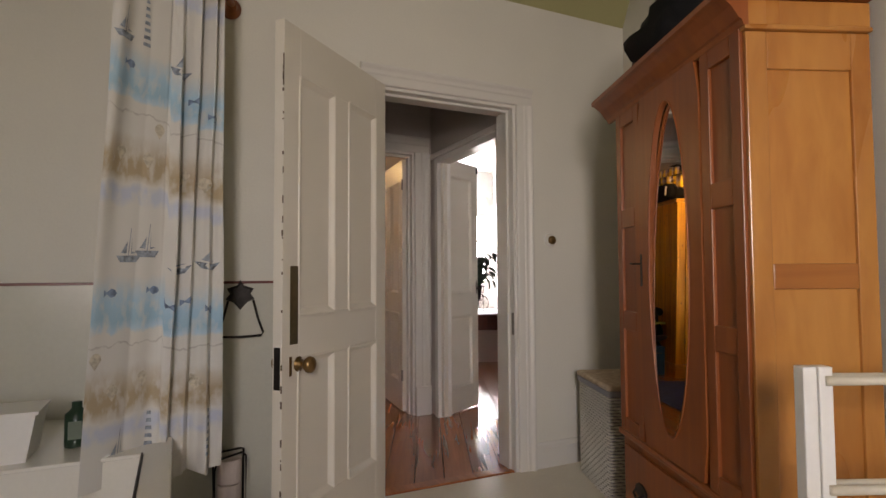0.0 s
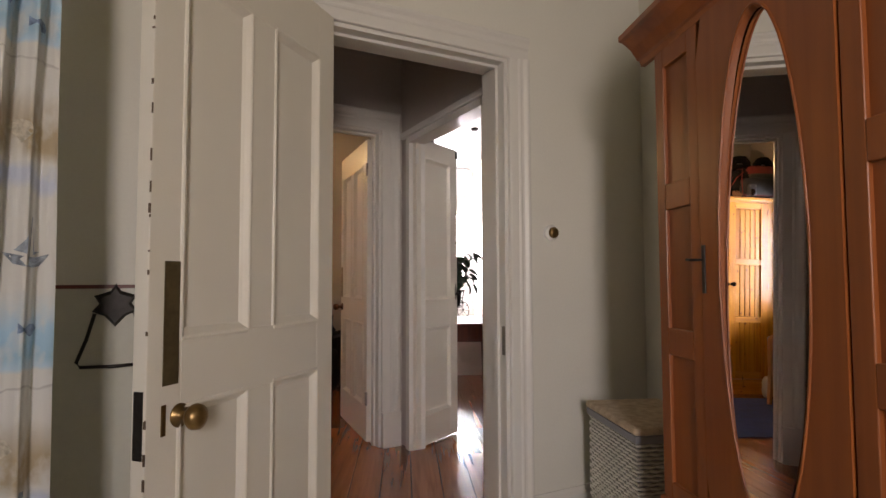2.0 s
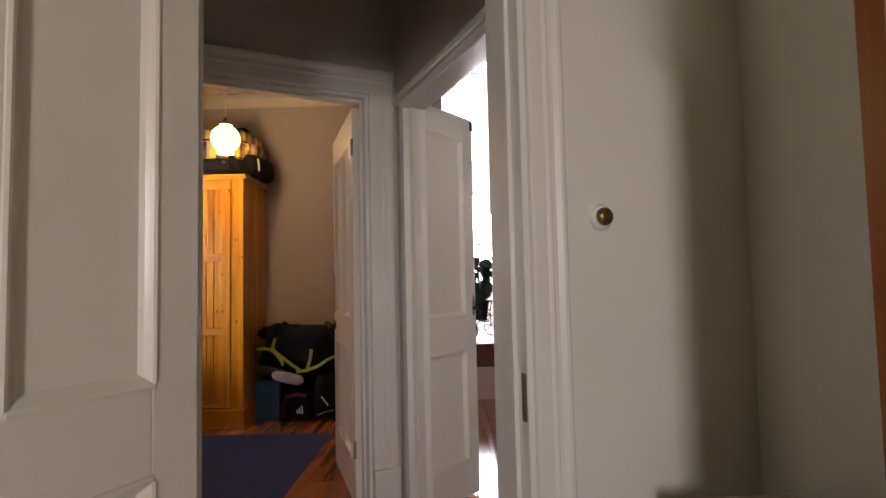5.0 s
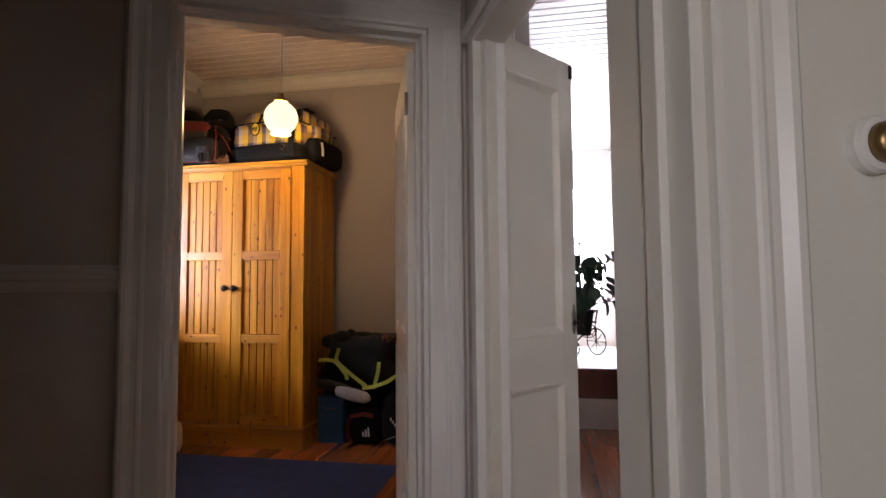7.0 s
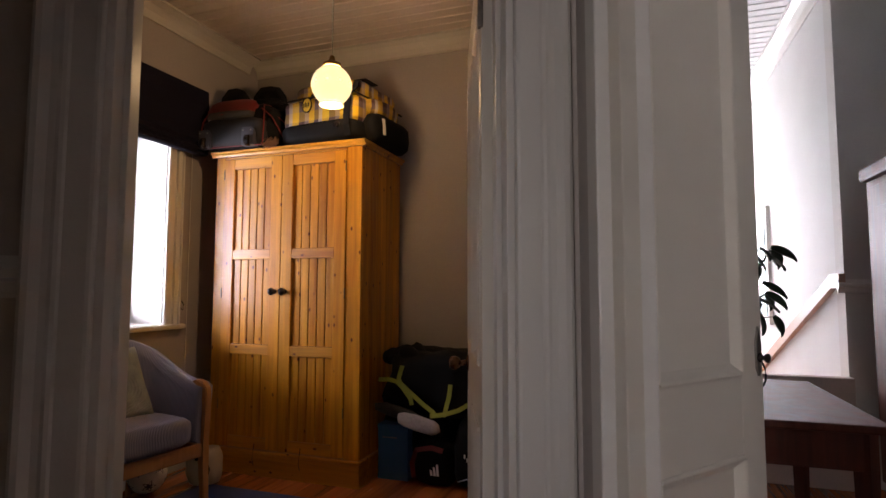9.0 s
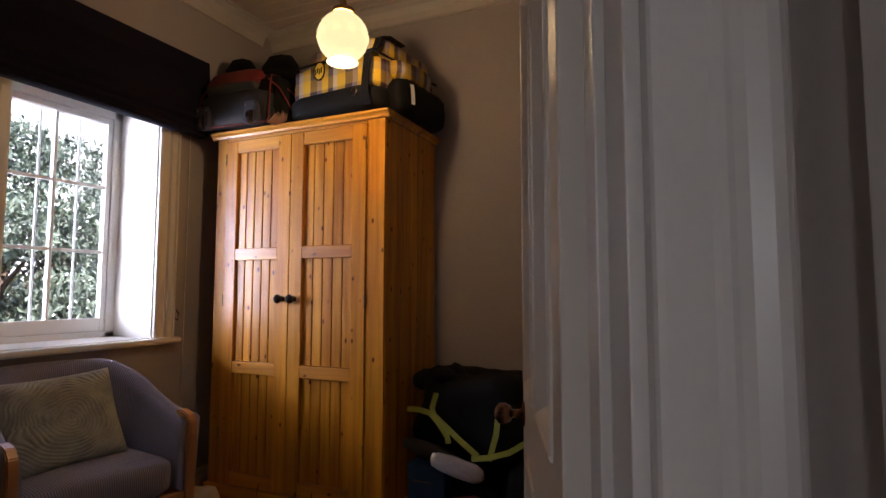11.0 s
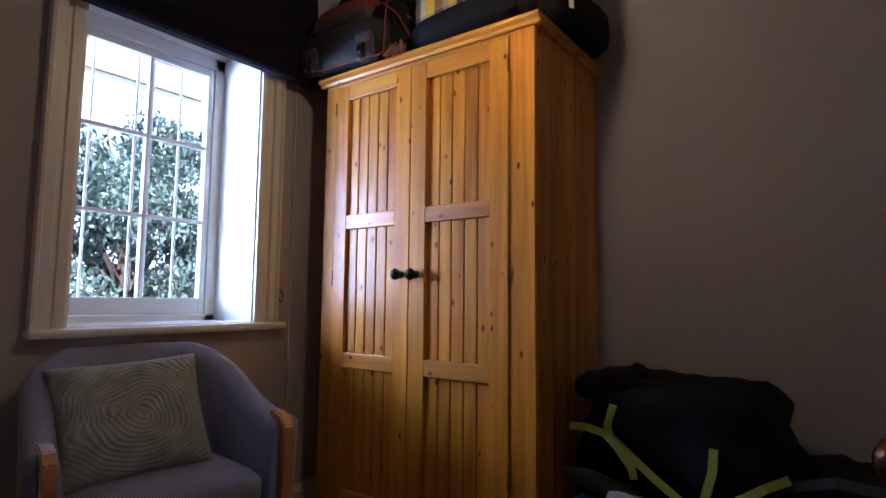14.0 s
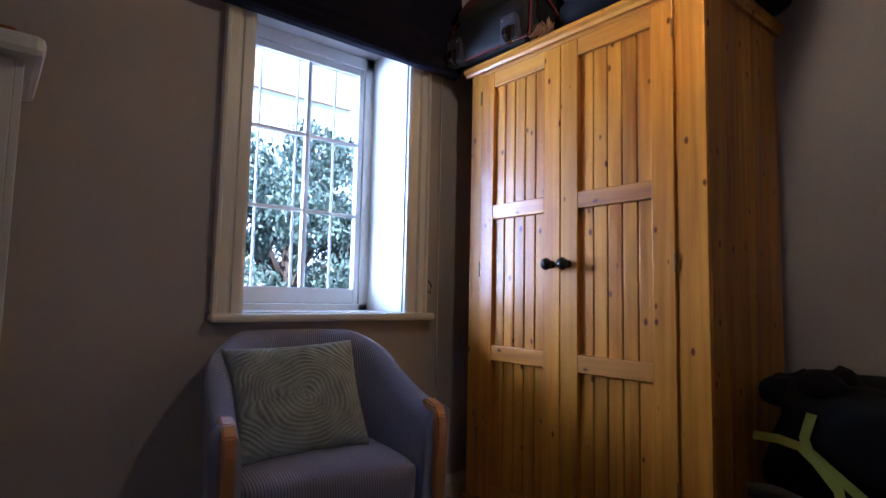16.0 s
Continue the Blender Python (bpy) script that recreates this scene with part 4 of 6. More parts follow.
# roll holder with paper
rh = thing("roll_holder", L @ pose(-1.56, -0.075, 0), "black wire holder with spare paper rolls", "roll holder")
b = bmesh.new()
for y in (-0.055, 0.055):
    tube(b, [(-0.06, y, 0.004), (-0.065, y, 0.30), (-0.05, y, 0.345), (0.05, y * 0.6, 0.36), (0.065, y, 0.35), (0.065, y, 0.004)], 0.005, 6)
tube(b, [(-0.06, -0.055, 0.008), (0.065, -0.055, 0.008), (0.065, 0.055, 0.008), (-0.06, 0.055, 0.008)], 0.005, 6, True)
part("wire_frame", b, M_IRON, rh)
for z in (0.012, 0.12, 0.228):
    b = bmesh.new()
    lathe(b, [(0.02, 0), (0.05, 0), (0.052, 0.005), (0.052, 0.098), (0.05, 0.103), (0.02, 0.103), (0.02, 0.09)], 24, pose(0, 0, z))
    part("paper_roll", b, mat("pinkish_paper", (0.7, 0.6, 0.56), 0.95), rh, smooth=False)

# shower curtain on its wooden rail
def curtain_material():
    m = bpy.data.materials.new("printed_shower_curtain")
    m.use_nodes = True
    n, l = m.node_tree.nodes, m.node_tree.links
    bs = n["Principled BSDF"]
    bs.inputs["Roughness"].default_value = 0.75
    tc, sp = n.new("ShaderNodeTexCoord"), n.new("ShaderNodeSeparateXYZ")
    nz = n.new("ShaderNodeTexNoise")
    nz.inputs["Scale"].default_value, nz.inputs["Detail"].default_value = 8, 3
    l.new(tc.outputs["UV"], sp.inputs[0]), l.new(tc.outputs["UV"], nz.inputs["Vector"])
    ad = n.new("ShaderNodeMath")
    ad.operation, ad.inputs[1].default_value = "MULTIPLY_ADD", 0.06
    l.new(nz.outputs["Fac"], ad.inputs[0]), l.new(sp.outputs["Y"], ad.inputs[2])
    md = n.new("ShaderNodeMath")
    md.operation, md.inputs[1].default_value = "FRACT", 0
    dv = n.new("ShaderNodeMath")
    dv.operation, dv.inputs[1].default_value = "DIVIDE", 0.78
    l.new(ad.outputs[0], dv.inputs[0]), l.new(dv.outputs[0], md.inputs[0])
    rp = n.new("ShaderNodeValToRGB")
    white, blue, sand, lav = (0.62, 0.61, 0.58, 1), (0.30, 0.47, 0.60, 1), (0.40, 0.32, 0.21, 1), (0.49, 0.53, 0.63, 1)
    stops = [(0.0, white), (0.015, (0.42, 0.57, 0.68, 1)), (0.05, blue), (0.13, (0.36, 0.53, 0.66, 1)), (0.24, white), (0.54, white), (0.575, lav), (0.61, lav), (0.64, white), (0.68, sand), (0.74, sand), (0.86, white), (0.948, white), (0.951, (0.3, 0.28, 0.27, 1)), (0.956, white)]
    e = rp.color_ramp.elements
    while len(e) < len(stops):
        e.new(0.5)
    for el, (p, c) in zip(e, stops):
        el.position, el.color = p, c
    l.new(md.outputs[0], rp.inputs[0])
    # worn, washed-out print
    n2 = n.new("ShaderNodeTexNoise")
    n2.inputs["Scale"].default_value, n2.inputs["Detail"].default_value = 13, 5
    l.new(tc.outputs["UV"], n2.inputs["Vector"])
    cr = n.new("ShaderNodeValToRGB")
    cr.color_ramp.elements[0].position, cr.color_ramp.elements[1].position = 0.48, 0.66
    cr.color_ramp.elements[0].color, cr.color_ramp.elements[1].color = (0, 0, 0, 1), (0.75, 0.75, 0.75, 1)
    l.new(n2.outputs["Fac"], cr.inputs[0])
    mx = n.new("ShaderNodeMix")
    mx.data_type = "RGBA"
    mx.inputs["B"].default_value = white
    l.new(cr.outputs[0], mx.inputs["Factor"]), l.new(rp.outputs[0], mx.inputs["A"]), l.new(mx.outputs["Result"], bs.inputs["Base Color"])
    return m


cu = thing("shower_curtain", Matrix(), "white shower curtain printed with blue and sand seaside bands", "shower curtain")
b = bmesh.new()
uvl = b.loops.layers.uv.new("UVMap")
c0, c1, t0, t1 = Vector((-0.865, 2.47)), Vector((-0.545, 2.85)), Vector((-0.785, 2.50)), Vector((-0.53, 2.82))
NU, NV = 120, 40
nrm = Vector((0.77, -0.64))


def cloth(s, f, lift=0.0):
    """A place on the hanging cloth: s across, f from the rail down."""
    z = 2.38 - (2.38 - 0.45) * f
    base = (t0 * (1 - f) + c0 * f) * (1 - s) + (t1 * (1 - f) + c1 * f) * s
    amp = 0.022 + 0.008 * math.sin(5 * f + 9 * s) + 0.006 * f
    ph = 2 * math.pi * (1.5 * s + 4.6 * max(0, s - 0.5) + 0.12 * math.sin(2.2 * s * math.pi + 2 * f)) + 0.4 * f + 0.9
    off = amp * math.sin(ph) + 0.004 * math.sin(3.1 * ph + 2 * f) + 0.012 * noise.noise(Vector((s * 3, f * 4, 0)))
    off += 0.014 * abs(math.sin(7.2 * s + 0.5 * f + 0.6)) * (0.4 + f) - 0.03 * min(1.0, max(0.0, (s - 0.50) / 0.03)) + lift
    zz = z + f * (0.015 * math.sin(ph * 0.5) - 0.03 * (s > 0.53))
    return Vector((base.x + nrm.x * off, base.y + nrm.y * off, zz))


grid = []
for j in range(NV + 1):
    f = j / NV
    row = []
    for i in range(NU + 1):
        s = i / NU
        p = cloth(s, f)
        row.append((b.verts.new(p), (s * 1.1, p.z - 0.99 + (0.04 if s > 0.53 else 0.0))))
    grid.append(row)
for j in range(NV):
    for i in range(NU):
        q = (grid[j][i], grid[j][i + 1], grid[j + 1][i + 1], grid[j + 1][i])
        fc = b.faces.new([a[0] for a in q])
        for lp, a in zip(fc.loops, q):
            lp[uvl].uv = a[1]
cc = part("curtain_cloth", b, curtain_material(), cu, smooth=True)
# printed boats, fish, shells and lighthouses
M_INK = mat("blue_grey_ink", (0.33, 0.38, 0.45), 0.8, var=0.3, scale=60)
M_INKB = mat("blue_ink", (0.24, 0.33, 0.50), 0.8, var=0.3, scale=60)
M_INKS = mat("pale_shell_ink", (0.60, 0.55, 0.45), 0.8, var=0.2, scale=60)
fan = [(0.0, -0.026)] + [(0.026 * math.sin(a * 0.5 - 1.5), 0.004 + 0.026 * math.cos(a * 0.5 - 1.5)) for a in range(7)]
fish = [(-0.034, 0.012), (-0.02, 0.003), (0.0, 0.015), (0.018, 0.011), (0.027, 0.0), (0.018, -0.011), (0.0, -0.015), (-0.02, -0.003), (-0.034, -0.012)]
PRINTS = {
    "boat_print": (M_INK, [[(-0.055, 0.004), (0.06, 0.008), (0.04, -0.016), (-0.035, -0.018)], [(-0.002, 0.0), (0.002, 0.0), (0.012, 0.10), (0.009, 0.10)], [(0.014, 0.012), (0.042, 0.018), (0.017, 0.02), (0.015, 0.08)], [(-0.008, 0.012), (-0.035, 0.014), (-0.03, 0.018), (-0.004, 0.055)]]),
    "fish_print": (M_INKB, [fish]),
    "shell_print": (M_INKS, [fan]),
    "lighthouse_print": (M_INK, [[(-0.02 + 0.012 * k / 7, 0.026 * k), (0.02 - 0.012 * k / 7, 0.026 * k), (0.018 - 0.012 * k / 7, 0.026 * k + 0.013), (-0.018 + 0.012 * k / 7, 0.026 * k + 0.013)] for k in range(7)]),
}
SPOTS = [("lighthouse_print", 0.30, 1.94), ("boat_print", 0.60, 1.90), ("boat_print", 0.10, 1.95), ("fish_print", 0.17, 1.86), ("fish_print", 0.74, 1.80), ("fish_print", 0.90, 1.76), ("shell_print", 0.14, 1.55), ("shell_print", 0.36, 1.54),
         ("shell_print", 0.44, 1.65), ("shell_print", 0.66, 1.52), ("shell_print", 0.84, 1.50), ("boat_print", 0.24, 1.20), ("boat_print", 0.38, 1.22), ("boat_print", 0.62, 1.19), ("boat_print", 0.88, 1.21), ("fish_print", 0.13, 1.08), ("fish_print", 0.45, 1.09),
         ("fish_print", 0.58, 1.06), ("fish_print", 0.72, 1.07), ("fish_print", 0.90, 1.05), ("shell_print", 0.05, 0.86), ("shell_print", 0.18, 0.75), ("shell_print", 0.40, 0.78), ("shell_print", 0.60, 0.80), ("shell_print", 0.80, 0.77), ("boat_print", 0.24, 0.53), ("lighthouse_print", 0.46, 0.50), ("lighthouse_print", 0.88, 0.52)]
for kind_, s0, z0 in SPOTS:
    ink, polys = PRINTS[kind_]
    b = bmesh.new()
    for poly in polys:
        fc = b.faces.new([b.verts.new((x, z, 0)) for x, z in poly])
    bmesh.ops.triangulate(b, faces=b.faces)
    bmesh.ops.subdivide_edges(b, edges=b.edges, cuts=2, use_grid_fill=True)
    for v in b.verts:
        v.co = cloth(min(0.995, max(0.005, s0 + v.co.x / 0.62)), min(0.998, (2.38 - z0 - v.co.y) / 1.93), 0.004)
    part(kind_, b, ink, cc)
b = bmesh.new()
tube(b, [(-0.66, 3.27, 2.41), (-0.72, 1.0, 2.41), (-0.75, -1.2, 2.41)], 0.016, 12)
rl = part("curtain_rail", b, M_WARD, cu, "brown wooden rail", smooth=True)
b = bmesh.new()
lathe(b, [(0.05, 0), (0.05, 0.012), (0.03, 0.02), (0.022, 0.06), (0.01, 0.062)], 20, L @ pose(-1.575, 0, 2.41, 90))
part("rail_bracket", b, M_WARD, rl, smooth=True)

# ---- bedroom window ----
wb = thing("window_1", Matrix(), "white six-pane casement window in a deep recess", "window", "", "structure")
SX = -2.80
for a in ((WY0, WY0 + 0.065, WZ0, WZ1), (WY1 - 0.055, WY1, WZ0, WZ1), (WY0, WY1, WZ0 + 0.0, WZ0 + 0.035), (WY0, WY1, WZ1 - 0.06, WZ1)):
    slab("window_frame", M_TRIM, wb, SX - 0.06, SX, a[0], a[1], a[2], a[3], 0.004)
G0, G1, Z0, Z1 = WY0 + 0.115, WY1 - 0.085, 1.065, 2.15
sash = thing("sash", Matrix(), "", "")
sash.parent = wb
for k in ("category", "label"):
    if k in sash:
        del sash[k]
for a in ((WY0 + 0.067, G0, WZ0 + 0.037, WZ1 - 0.062), (G1, WY1 - 0.057, WZ0 + 0.037, WZ1 - 0.062), (G0, G1, WZ0 + 0.037, Z0), (G0, G1, Z1, WZ1 - 0.062)):
    slab("sash_rail", M_TRIM, sash, SX - 0.045, SX - 0.005, a[0], a[1], a[2], a[3], 0.004)
GM = (G0 + G1) / 2
slab("glazing_bar", M_TRIM, sash, SX - 0.04, SX - 0.01, GM - 0.009, GM + 0.009, Z0, Z1, 0.004)
for i in (1, 2):
    z = Z0 + (Z1 - Z0) * i / 3
    for a, c in ((G0, GM - 0.0095), (GM + 0.0095, G1)):
        slab("glazing_bar", M_TRIM, sash, SX - 0.04, SX - 0.01, a, c, z - 0.009, z + 0.009, 0.004)
for i in range(3):
    for a, c in ((G0, GM), (GM, G1)):
        p_ = slab("pane", M_GLASS, sash, SX - 0.027, SX - 0.023, a, c, Z0 + (Z1 - Z0) * i / 3, Z0 + (Z1 - Z0) * (i + 1) / 3)
        p_.visible_shadow = False
# recess lining, sill, architrave
slab("recess_side", M_TRIM, wb, SX, BX0, WY1 - 0.006, WY1 + 0.001, WZ0, WZ1, 0.001)
slab("recess_side", M_TRIM, wb, SX, BX0, WY0 - 0.001, WY0 + 0.006, WZ0, WZ1, 0.001)
slab("recess_base", M_TRIM, wb, SX, BX0 - 0.001, WY0, WY1, WZ0 - 0.001, WZ0 + 0.006, 0.001)
slab("window_sill", M_TRIM, wb, BX0, BX0 + 0.055, WY0 - 0.125, WY1 + 0.155, 0.925, 0.958, 0.012)
for y0, s in ((WY0, -1), (WY1, 1)):
    b = bmesh.new()
    wdt, t = 0.115, 0.028
    pr = [(0, 0), (0, t * 0.6), (0.014, t * 0.8), (0.045, t * 0.8), (0.05, t * 0.5), (0.062, t * 0.5), (0.068, t), (0.098, t), (0.104, t * 1.4), (wdt, t * 1.3), (wdt, 0)]
    prism(b, [(BX0 + d, y0 + s * a) for a, d in pr], 0.958, 2.42, "z")
    part("architrave", b, M_TRIM, wb)
b = bmesh.new()
tube(b, [(BX0 + 0.03, WY1 + 0.122, 1.06), (BX0 + 0.05, WY1 + 0.122, 1.05), (BX0 + 0.052, WY1 + 0.127, 1.085), (BX0 + 0.04, WY1 + 0.118, 1.11)], 0.003, 6)
part("cord_cleat", b, M_IRON, wb, "small dark cord cleat")
# outside burglar bars
gb_ = thing("window_bars", Matrix(), "thin white security bars outside the window", "window bars", "", "structure")
for y in (G0 + 0.105, G0 + 0.30, GM + 0.10, GM + 0.24):
    slab("bar", M_WHITEPL, gb_, -3.02, -3.01, y, y + 0.012, 0.9, 2.35, 0.002)
for z in (0.95, 2.28):
    slab("bar", M_WHITEPL, gb_, -3.03, -3.02, WY0 - 0.1, WY1 + 0.1, z, z + 0.012, 0.002)
for y in (WY0 - 0.09, WY1 + 0.07):
    slab("bar_lug", M_WHITEPL, gb_, -3.03, BX0 - WD, y, y + 0.02, 0.95, 0.97, 0.002)
    slab("bar_lug", M_WHITEPL, gb_, -3.03, BX0 - WD, y, y + 0.02, 2.27, 2.29, 0.002)
# raised roman blind
rb = thing("roman_blind", Matrix(), "dark navy fabric roman blind pulled up over the window", "blind")
b = bmesh.new()
prf = [(0.03, 2.56), (0.10, 2.56), (0.108, 2.45), (0.10, 2.36), (0.112, 2.27), (0.10, 2.235), (0.118, 2.2), (0.104, 2.178), (0.122, 2.152), (0.108, 2.132), (0.112, 2.115), (0.09, 2.108), (0.05, 2.11), (0.035, 2.14)]
prism(b, [(BX0 + a, z) for a, z in prf], WY0 - 0.20, WY1 + 0.24, "y")
part("blind_cloth", b, M_NAVY, rb)
slab("blind_board", M_TRIM, rb, BX0, BX0 + 0.032, WY0 - 0.18, WY1 + 0.22, 2.50, 2.55, 0.002)
b = bmesh.new()
tube(b, [(BX0 + 0.012, WY1 + 0.2, 2.2), (BX0 + 0.01, WY1 + 0.2, 1.3), (BX0 + 0.01, WY1 + 0.2, 0.45)], 0.0022, 5)
part("blind_cord", b, M_WHITEPL, rb)

# ---- pine wardrobe ----
PX0, PX1, PY0, PY1 = -2.315, -1.20, 7.075, 7.68
pw = thing("pine_wardrobe", pose(PX0, PY0, 0), "knotty honey-coloured pine double wardrobe with black knobs", "wardrobe")
Wd, Dp = PX1 - PX0, PY1 - PY0
slab("plinth", M_PINEX, pw, -0.012, Wd + 0.012, -0.015, Dp, 0, 0.135, 0.004)
slab("plinth_moulding", M_PINEX, pw, -0.018, Wd + 0.018, -0.022, Dp, 0.135, 0.158, 0.007)
for i in range(5):
    y0 = 0.02 + i * (Dp - 0.03) / 5
    slab("side_board", M_PINE, pw, Wd - 0.022, Wd, y0 + 0.001, y0 + (Dp - 0.03) / 5 - 0.001, 0.158, 2.085, 0.003)
slab("side", M_PINE, pw, 0, 0.022, 0.02, Dp - 0.01, 0.158, 2.085, 0.002)
slab("back", M_PINE, pw, 0.022, Wd - 0.022, Dp - 0.012, Dp, 0.158, 2.085)
slab("face_stile", M_PINE, pw, 0, 0.072, 0.0, 0.02, 0.158, 2.085, 0.003)
slab("face_stile", M_PINE, pw, Wd - 0.105, Wd, 0.0, 0.02, 0.158, 2.085, 0.003)
slab("face_rail", M_PINEX, pw, 0.072, Wd - 0.105, 0.0, 0.02, 2.07, 2.085, 0.002)
slab("top", M_PINEX, pw, -0.004, Wd + 0.004, -0.004, Dp, 2.085, 2.098, 0.003)
b = bmesh.new()
prism(b, [(0.0, 2.085), (-0.012, 2.085), (-0.016, 2.098), (-0.03, 2.108), (-0.03, 2.122), (0.0, 2.122)], -0.03, Wd + 0.03, "x")
prism(b, [(Wd, 2.085), (Wd + 0.012, 2.085), (Wd + 0.016, 2.098), (Wd + 0.03, 2.108), (Wd + 0.03, 2.122), (Wd, 2.122)], 0.0, Dp, "y")
box(b, 0, Wd, 0, Dp, 2.099, 2.12)
part("cornice", b, M_PINEX, pw)
seam = 0.535
for x0, x1, nb in ((0.074, seam - 0.0015, 5), (seam + 0.0015, Wd - 0.107, 5)):
    d = thing("door", Matrix(), "", "")
    d.parent = pw
    for k in ("category", "label"):
        if k in d:
            del d[k]
    z0, z1, sw_ = 0.165, 2.066, 0.082
    slab("stile", M_PINE, d, x0, x0 + sw_, -0.006, 0.016, z0, z1, 0.003)
    slab("stile", M_PINE, d, x1 - sw_, x1, -0.006, 0.016, z0, z1, 0.003)
    rails = ((z0, 0.235), (0.762, 0.828), (1.385, 1.45), (1.995, z1))
    for a, c in rails:
        slab("rail", M_PINEX, d, x0 + sw_ - 0.001, x1 - sw_ + 0.001, -0.005, 0.015, a, c, 0.003)
    for (a, c), (e, f) in zip(rails, rails[1:]):
        bwid = (x1 - x0 - 2 * sw_) / nb
        for i in range(nb):
            q0 = x0 + sw_ + i * bwid
            slab("board", M_PINE, d, q0 + 0.0018, q0 + bwid - 0.0018, 0.0105, 0.0195, c - 0.004, e + 0.004, 0.0044)
    kx = x1 - 0.038 if x0 < 0.2 else x0 + 0.038
    b = bmesh.new()
    lathe(b, [(0.016, 0), (0.016, 0.004), (0.009, 0.008), (0.009, 0.018), (0.02, 0.026), (0.025, 0.036), (0.021, 0.046), (0.01, 0.052), (0.002, 0.053)], 20, pose(kx, -0.006, 1.172, 90))
    part("knob", b, M_BLACKKNOB, d, "round black knob", smooth=True)
    hx = x0 if x0 < 0.2 else x1
    for z in (0.4, 1.13, 1.93):
        slab("hinge", M_BRASS, d, hx - 0.004, hx + 0.004, -0.010, -0.004, z, z + 0.065, 0.001)
    lx = x0 + 0.30 if x0 < 0.2 else x0 + 0.18
    b = bmesh.new()
    tube(b, [(lx, -0.012, 0.2), (lx + 0.004, -0.026, 0.165), (lx, -0.03, 0.11), (lx + 0.006, -0.024, 0.07)], 0.0025, 5)
    part("cord_loop", b, M_IRON, d, "dark cord loop at the foot of the door")

# ---- bags on the wardrobe ----
def soft_box(b, sx, sy, sz, power=5.0, wob=0.02, m=None, seg=28, seedv=0.0, flat=True):
    """A rounded, slightly slumped bag shape standing on z = 0."""
    r = bmesh.ops.create_uvsphere(b, u_segments=seg, v_segments=seg // 2, radius=1)
    for v in r["verts"]:
        c = v.co.copy()
        k = (abs(c.x) ** power + abs(c.y) ** power + abs(c.z) ** power) ** (-1 / power)
        c *= k
        nn = noise.noise(c * 1.7 + Vector((seedv, 0, 0))) + 0.5 * noise.noise(c * 4 + Vector((0, seedv, 0)))
        c *= 1 + wob * nn * 2
        v.co = Vector((c.x * sx / 2, c.y * sy / 2, max(0, (c.z + 1) * sz / 2)))
    if m is not None:
        bmesh.ops.transform(b, matrix=m, verts=r["verts"])


TOP = 2.122
# wheeled kit bag, charcoal with a red top
kb = thing("wheeled_bag", pose(-2.145, 7.25, TOP + 0.004, 0, 0, 4), "charcoal wheeled sports bag with a red top pocket on the wardrobe", "bag")
b = bmesh.new()
soft_box(b, 0.54, 0.54, 0.34, 3.2, 0.05, pose(0, 0.05, 0), 36)
part("bag_body", b, M_BLACKF, kb, smooth=True)
b = bmesh.new()
soft_box(b, 0.47, 0.10, 0.20, 4.5, 0.03, pose(-0.02, -0.19, 0.012, 6), 32, 2)
part("front_panel", b, M_GREYF, kb, "charcoal lower panel", smooth=True)
b = bmesh.new()
soft_box(b, 0.18, 0.42, 0.29, 2.8, 0.08, pose(0.205, 0.02, 0.02), 24, 6)
part("end_pocket", b, M_BLACKF, kb, "bulging black end pocket", smooth=True)
b = bmesh.new()
soft_box(b, 0.37, 0.15, 0.07, 4, 0.05, pose(-0.045, -0.165, 0.262, 58), 26, 3)
part("top_pocket", b, M_REDF, kb, "red pocket", smooth=True)
b = bmesh.new()
soft_box(b, 0.36, 0.05, 0.055, 4, 0.06, pose(-0.04, -0.225, 0.205, 10), 20, 3)
part("mesh_panel", b, mat("grey_mesh", (0.06, 0.055, 0.05), 0.8, fine=400, bump=0.8), kb, "grey-green mesh strip under the pocket", smooth=True)
b = bmesh.new()
for i in range(7):
    box(b, -0.13 + i * 0.026, -0.113 + i * 0.026, -0.09, -0.055, 0.0, 0.003, 0.001, pose(-0.03, -0.172, 0.325, 58))
part("pocket_mark", b, mat("pale_red_print", (0.6, 0.3, 0.27), 0.6), kb, "pale blocky print on the pocket")
M_GUARD = mat("grey_hard_plastic", (0.07, 0.07, 0.085), 0.35)
for x in (-0.215, 0.12):
    b = bmesh.new()
    prism(b, [(x - 0.05, 0.01), (x + 0.05, 0.01), (x + 0.05, 0.10), (x + 0.035, 0.135), (x - 0.05, 0.135)], -0.262, -0.20, "y")
    bmesh.ops.bevel(b, geom=list(b.edges), offset=0.006, segments=2, affect="EDGES")
    w_ = part("wheel_guard", b, M_GUARD, kb, "grey moulded wheel guard")
    b = bmesh.new()
    lathe(b, [(0.012, -0.016), (0.034, -0.016), (0.038, -0.01), (0.038, 0.01), (0.034, 0.016), (0.012, 0.016)], 20, pose(x, -0.252, 0.045, 0, 90))
    part("wheel", b, M_BLACKKNOB, w_, smooth=False)
    for dx in (-0.033, 0.025):
        b = bmesh.new()
        lathe(b, [(0.006, 0), (0.006, 0.002), (0.003, 0.004)], 10, pose(x + dx, -0.262, 0.112, 90))
        part("rivet", b, M_STEEL, w_)
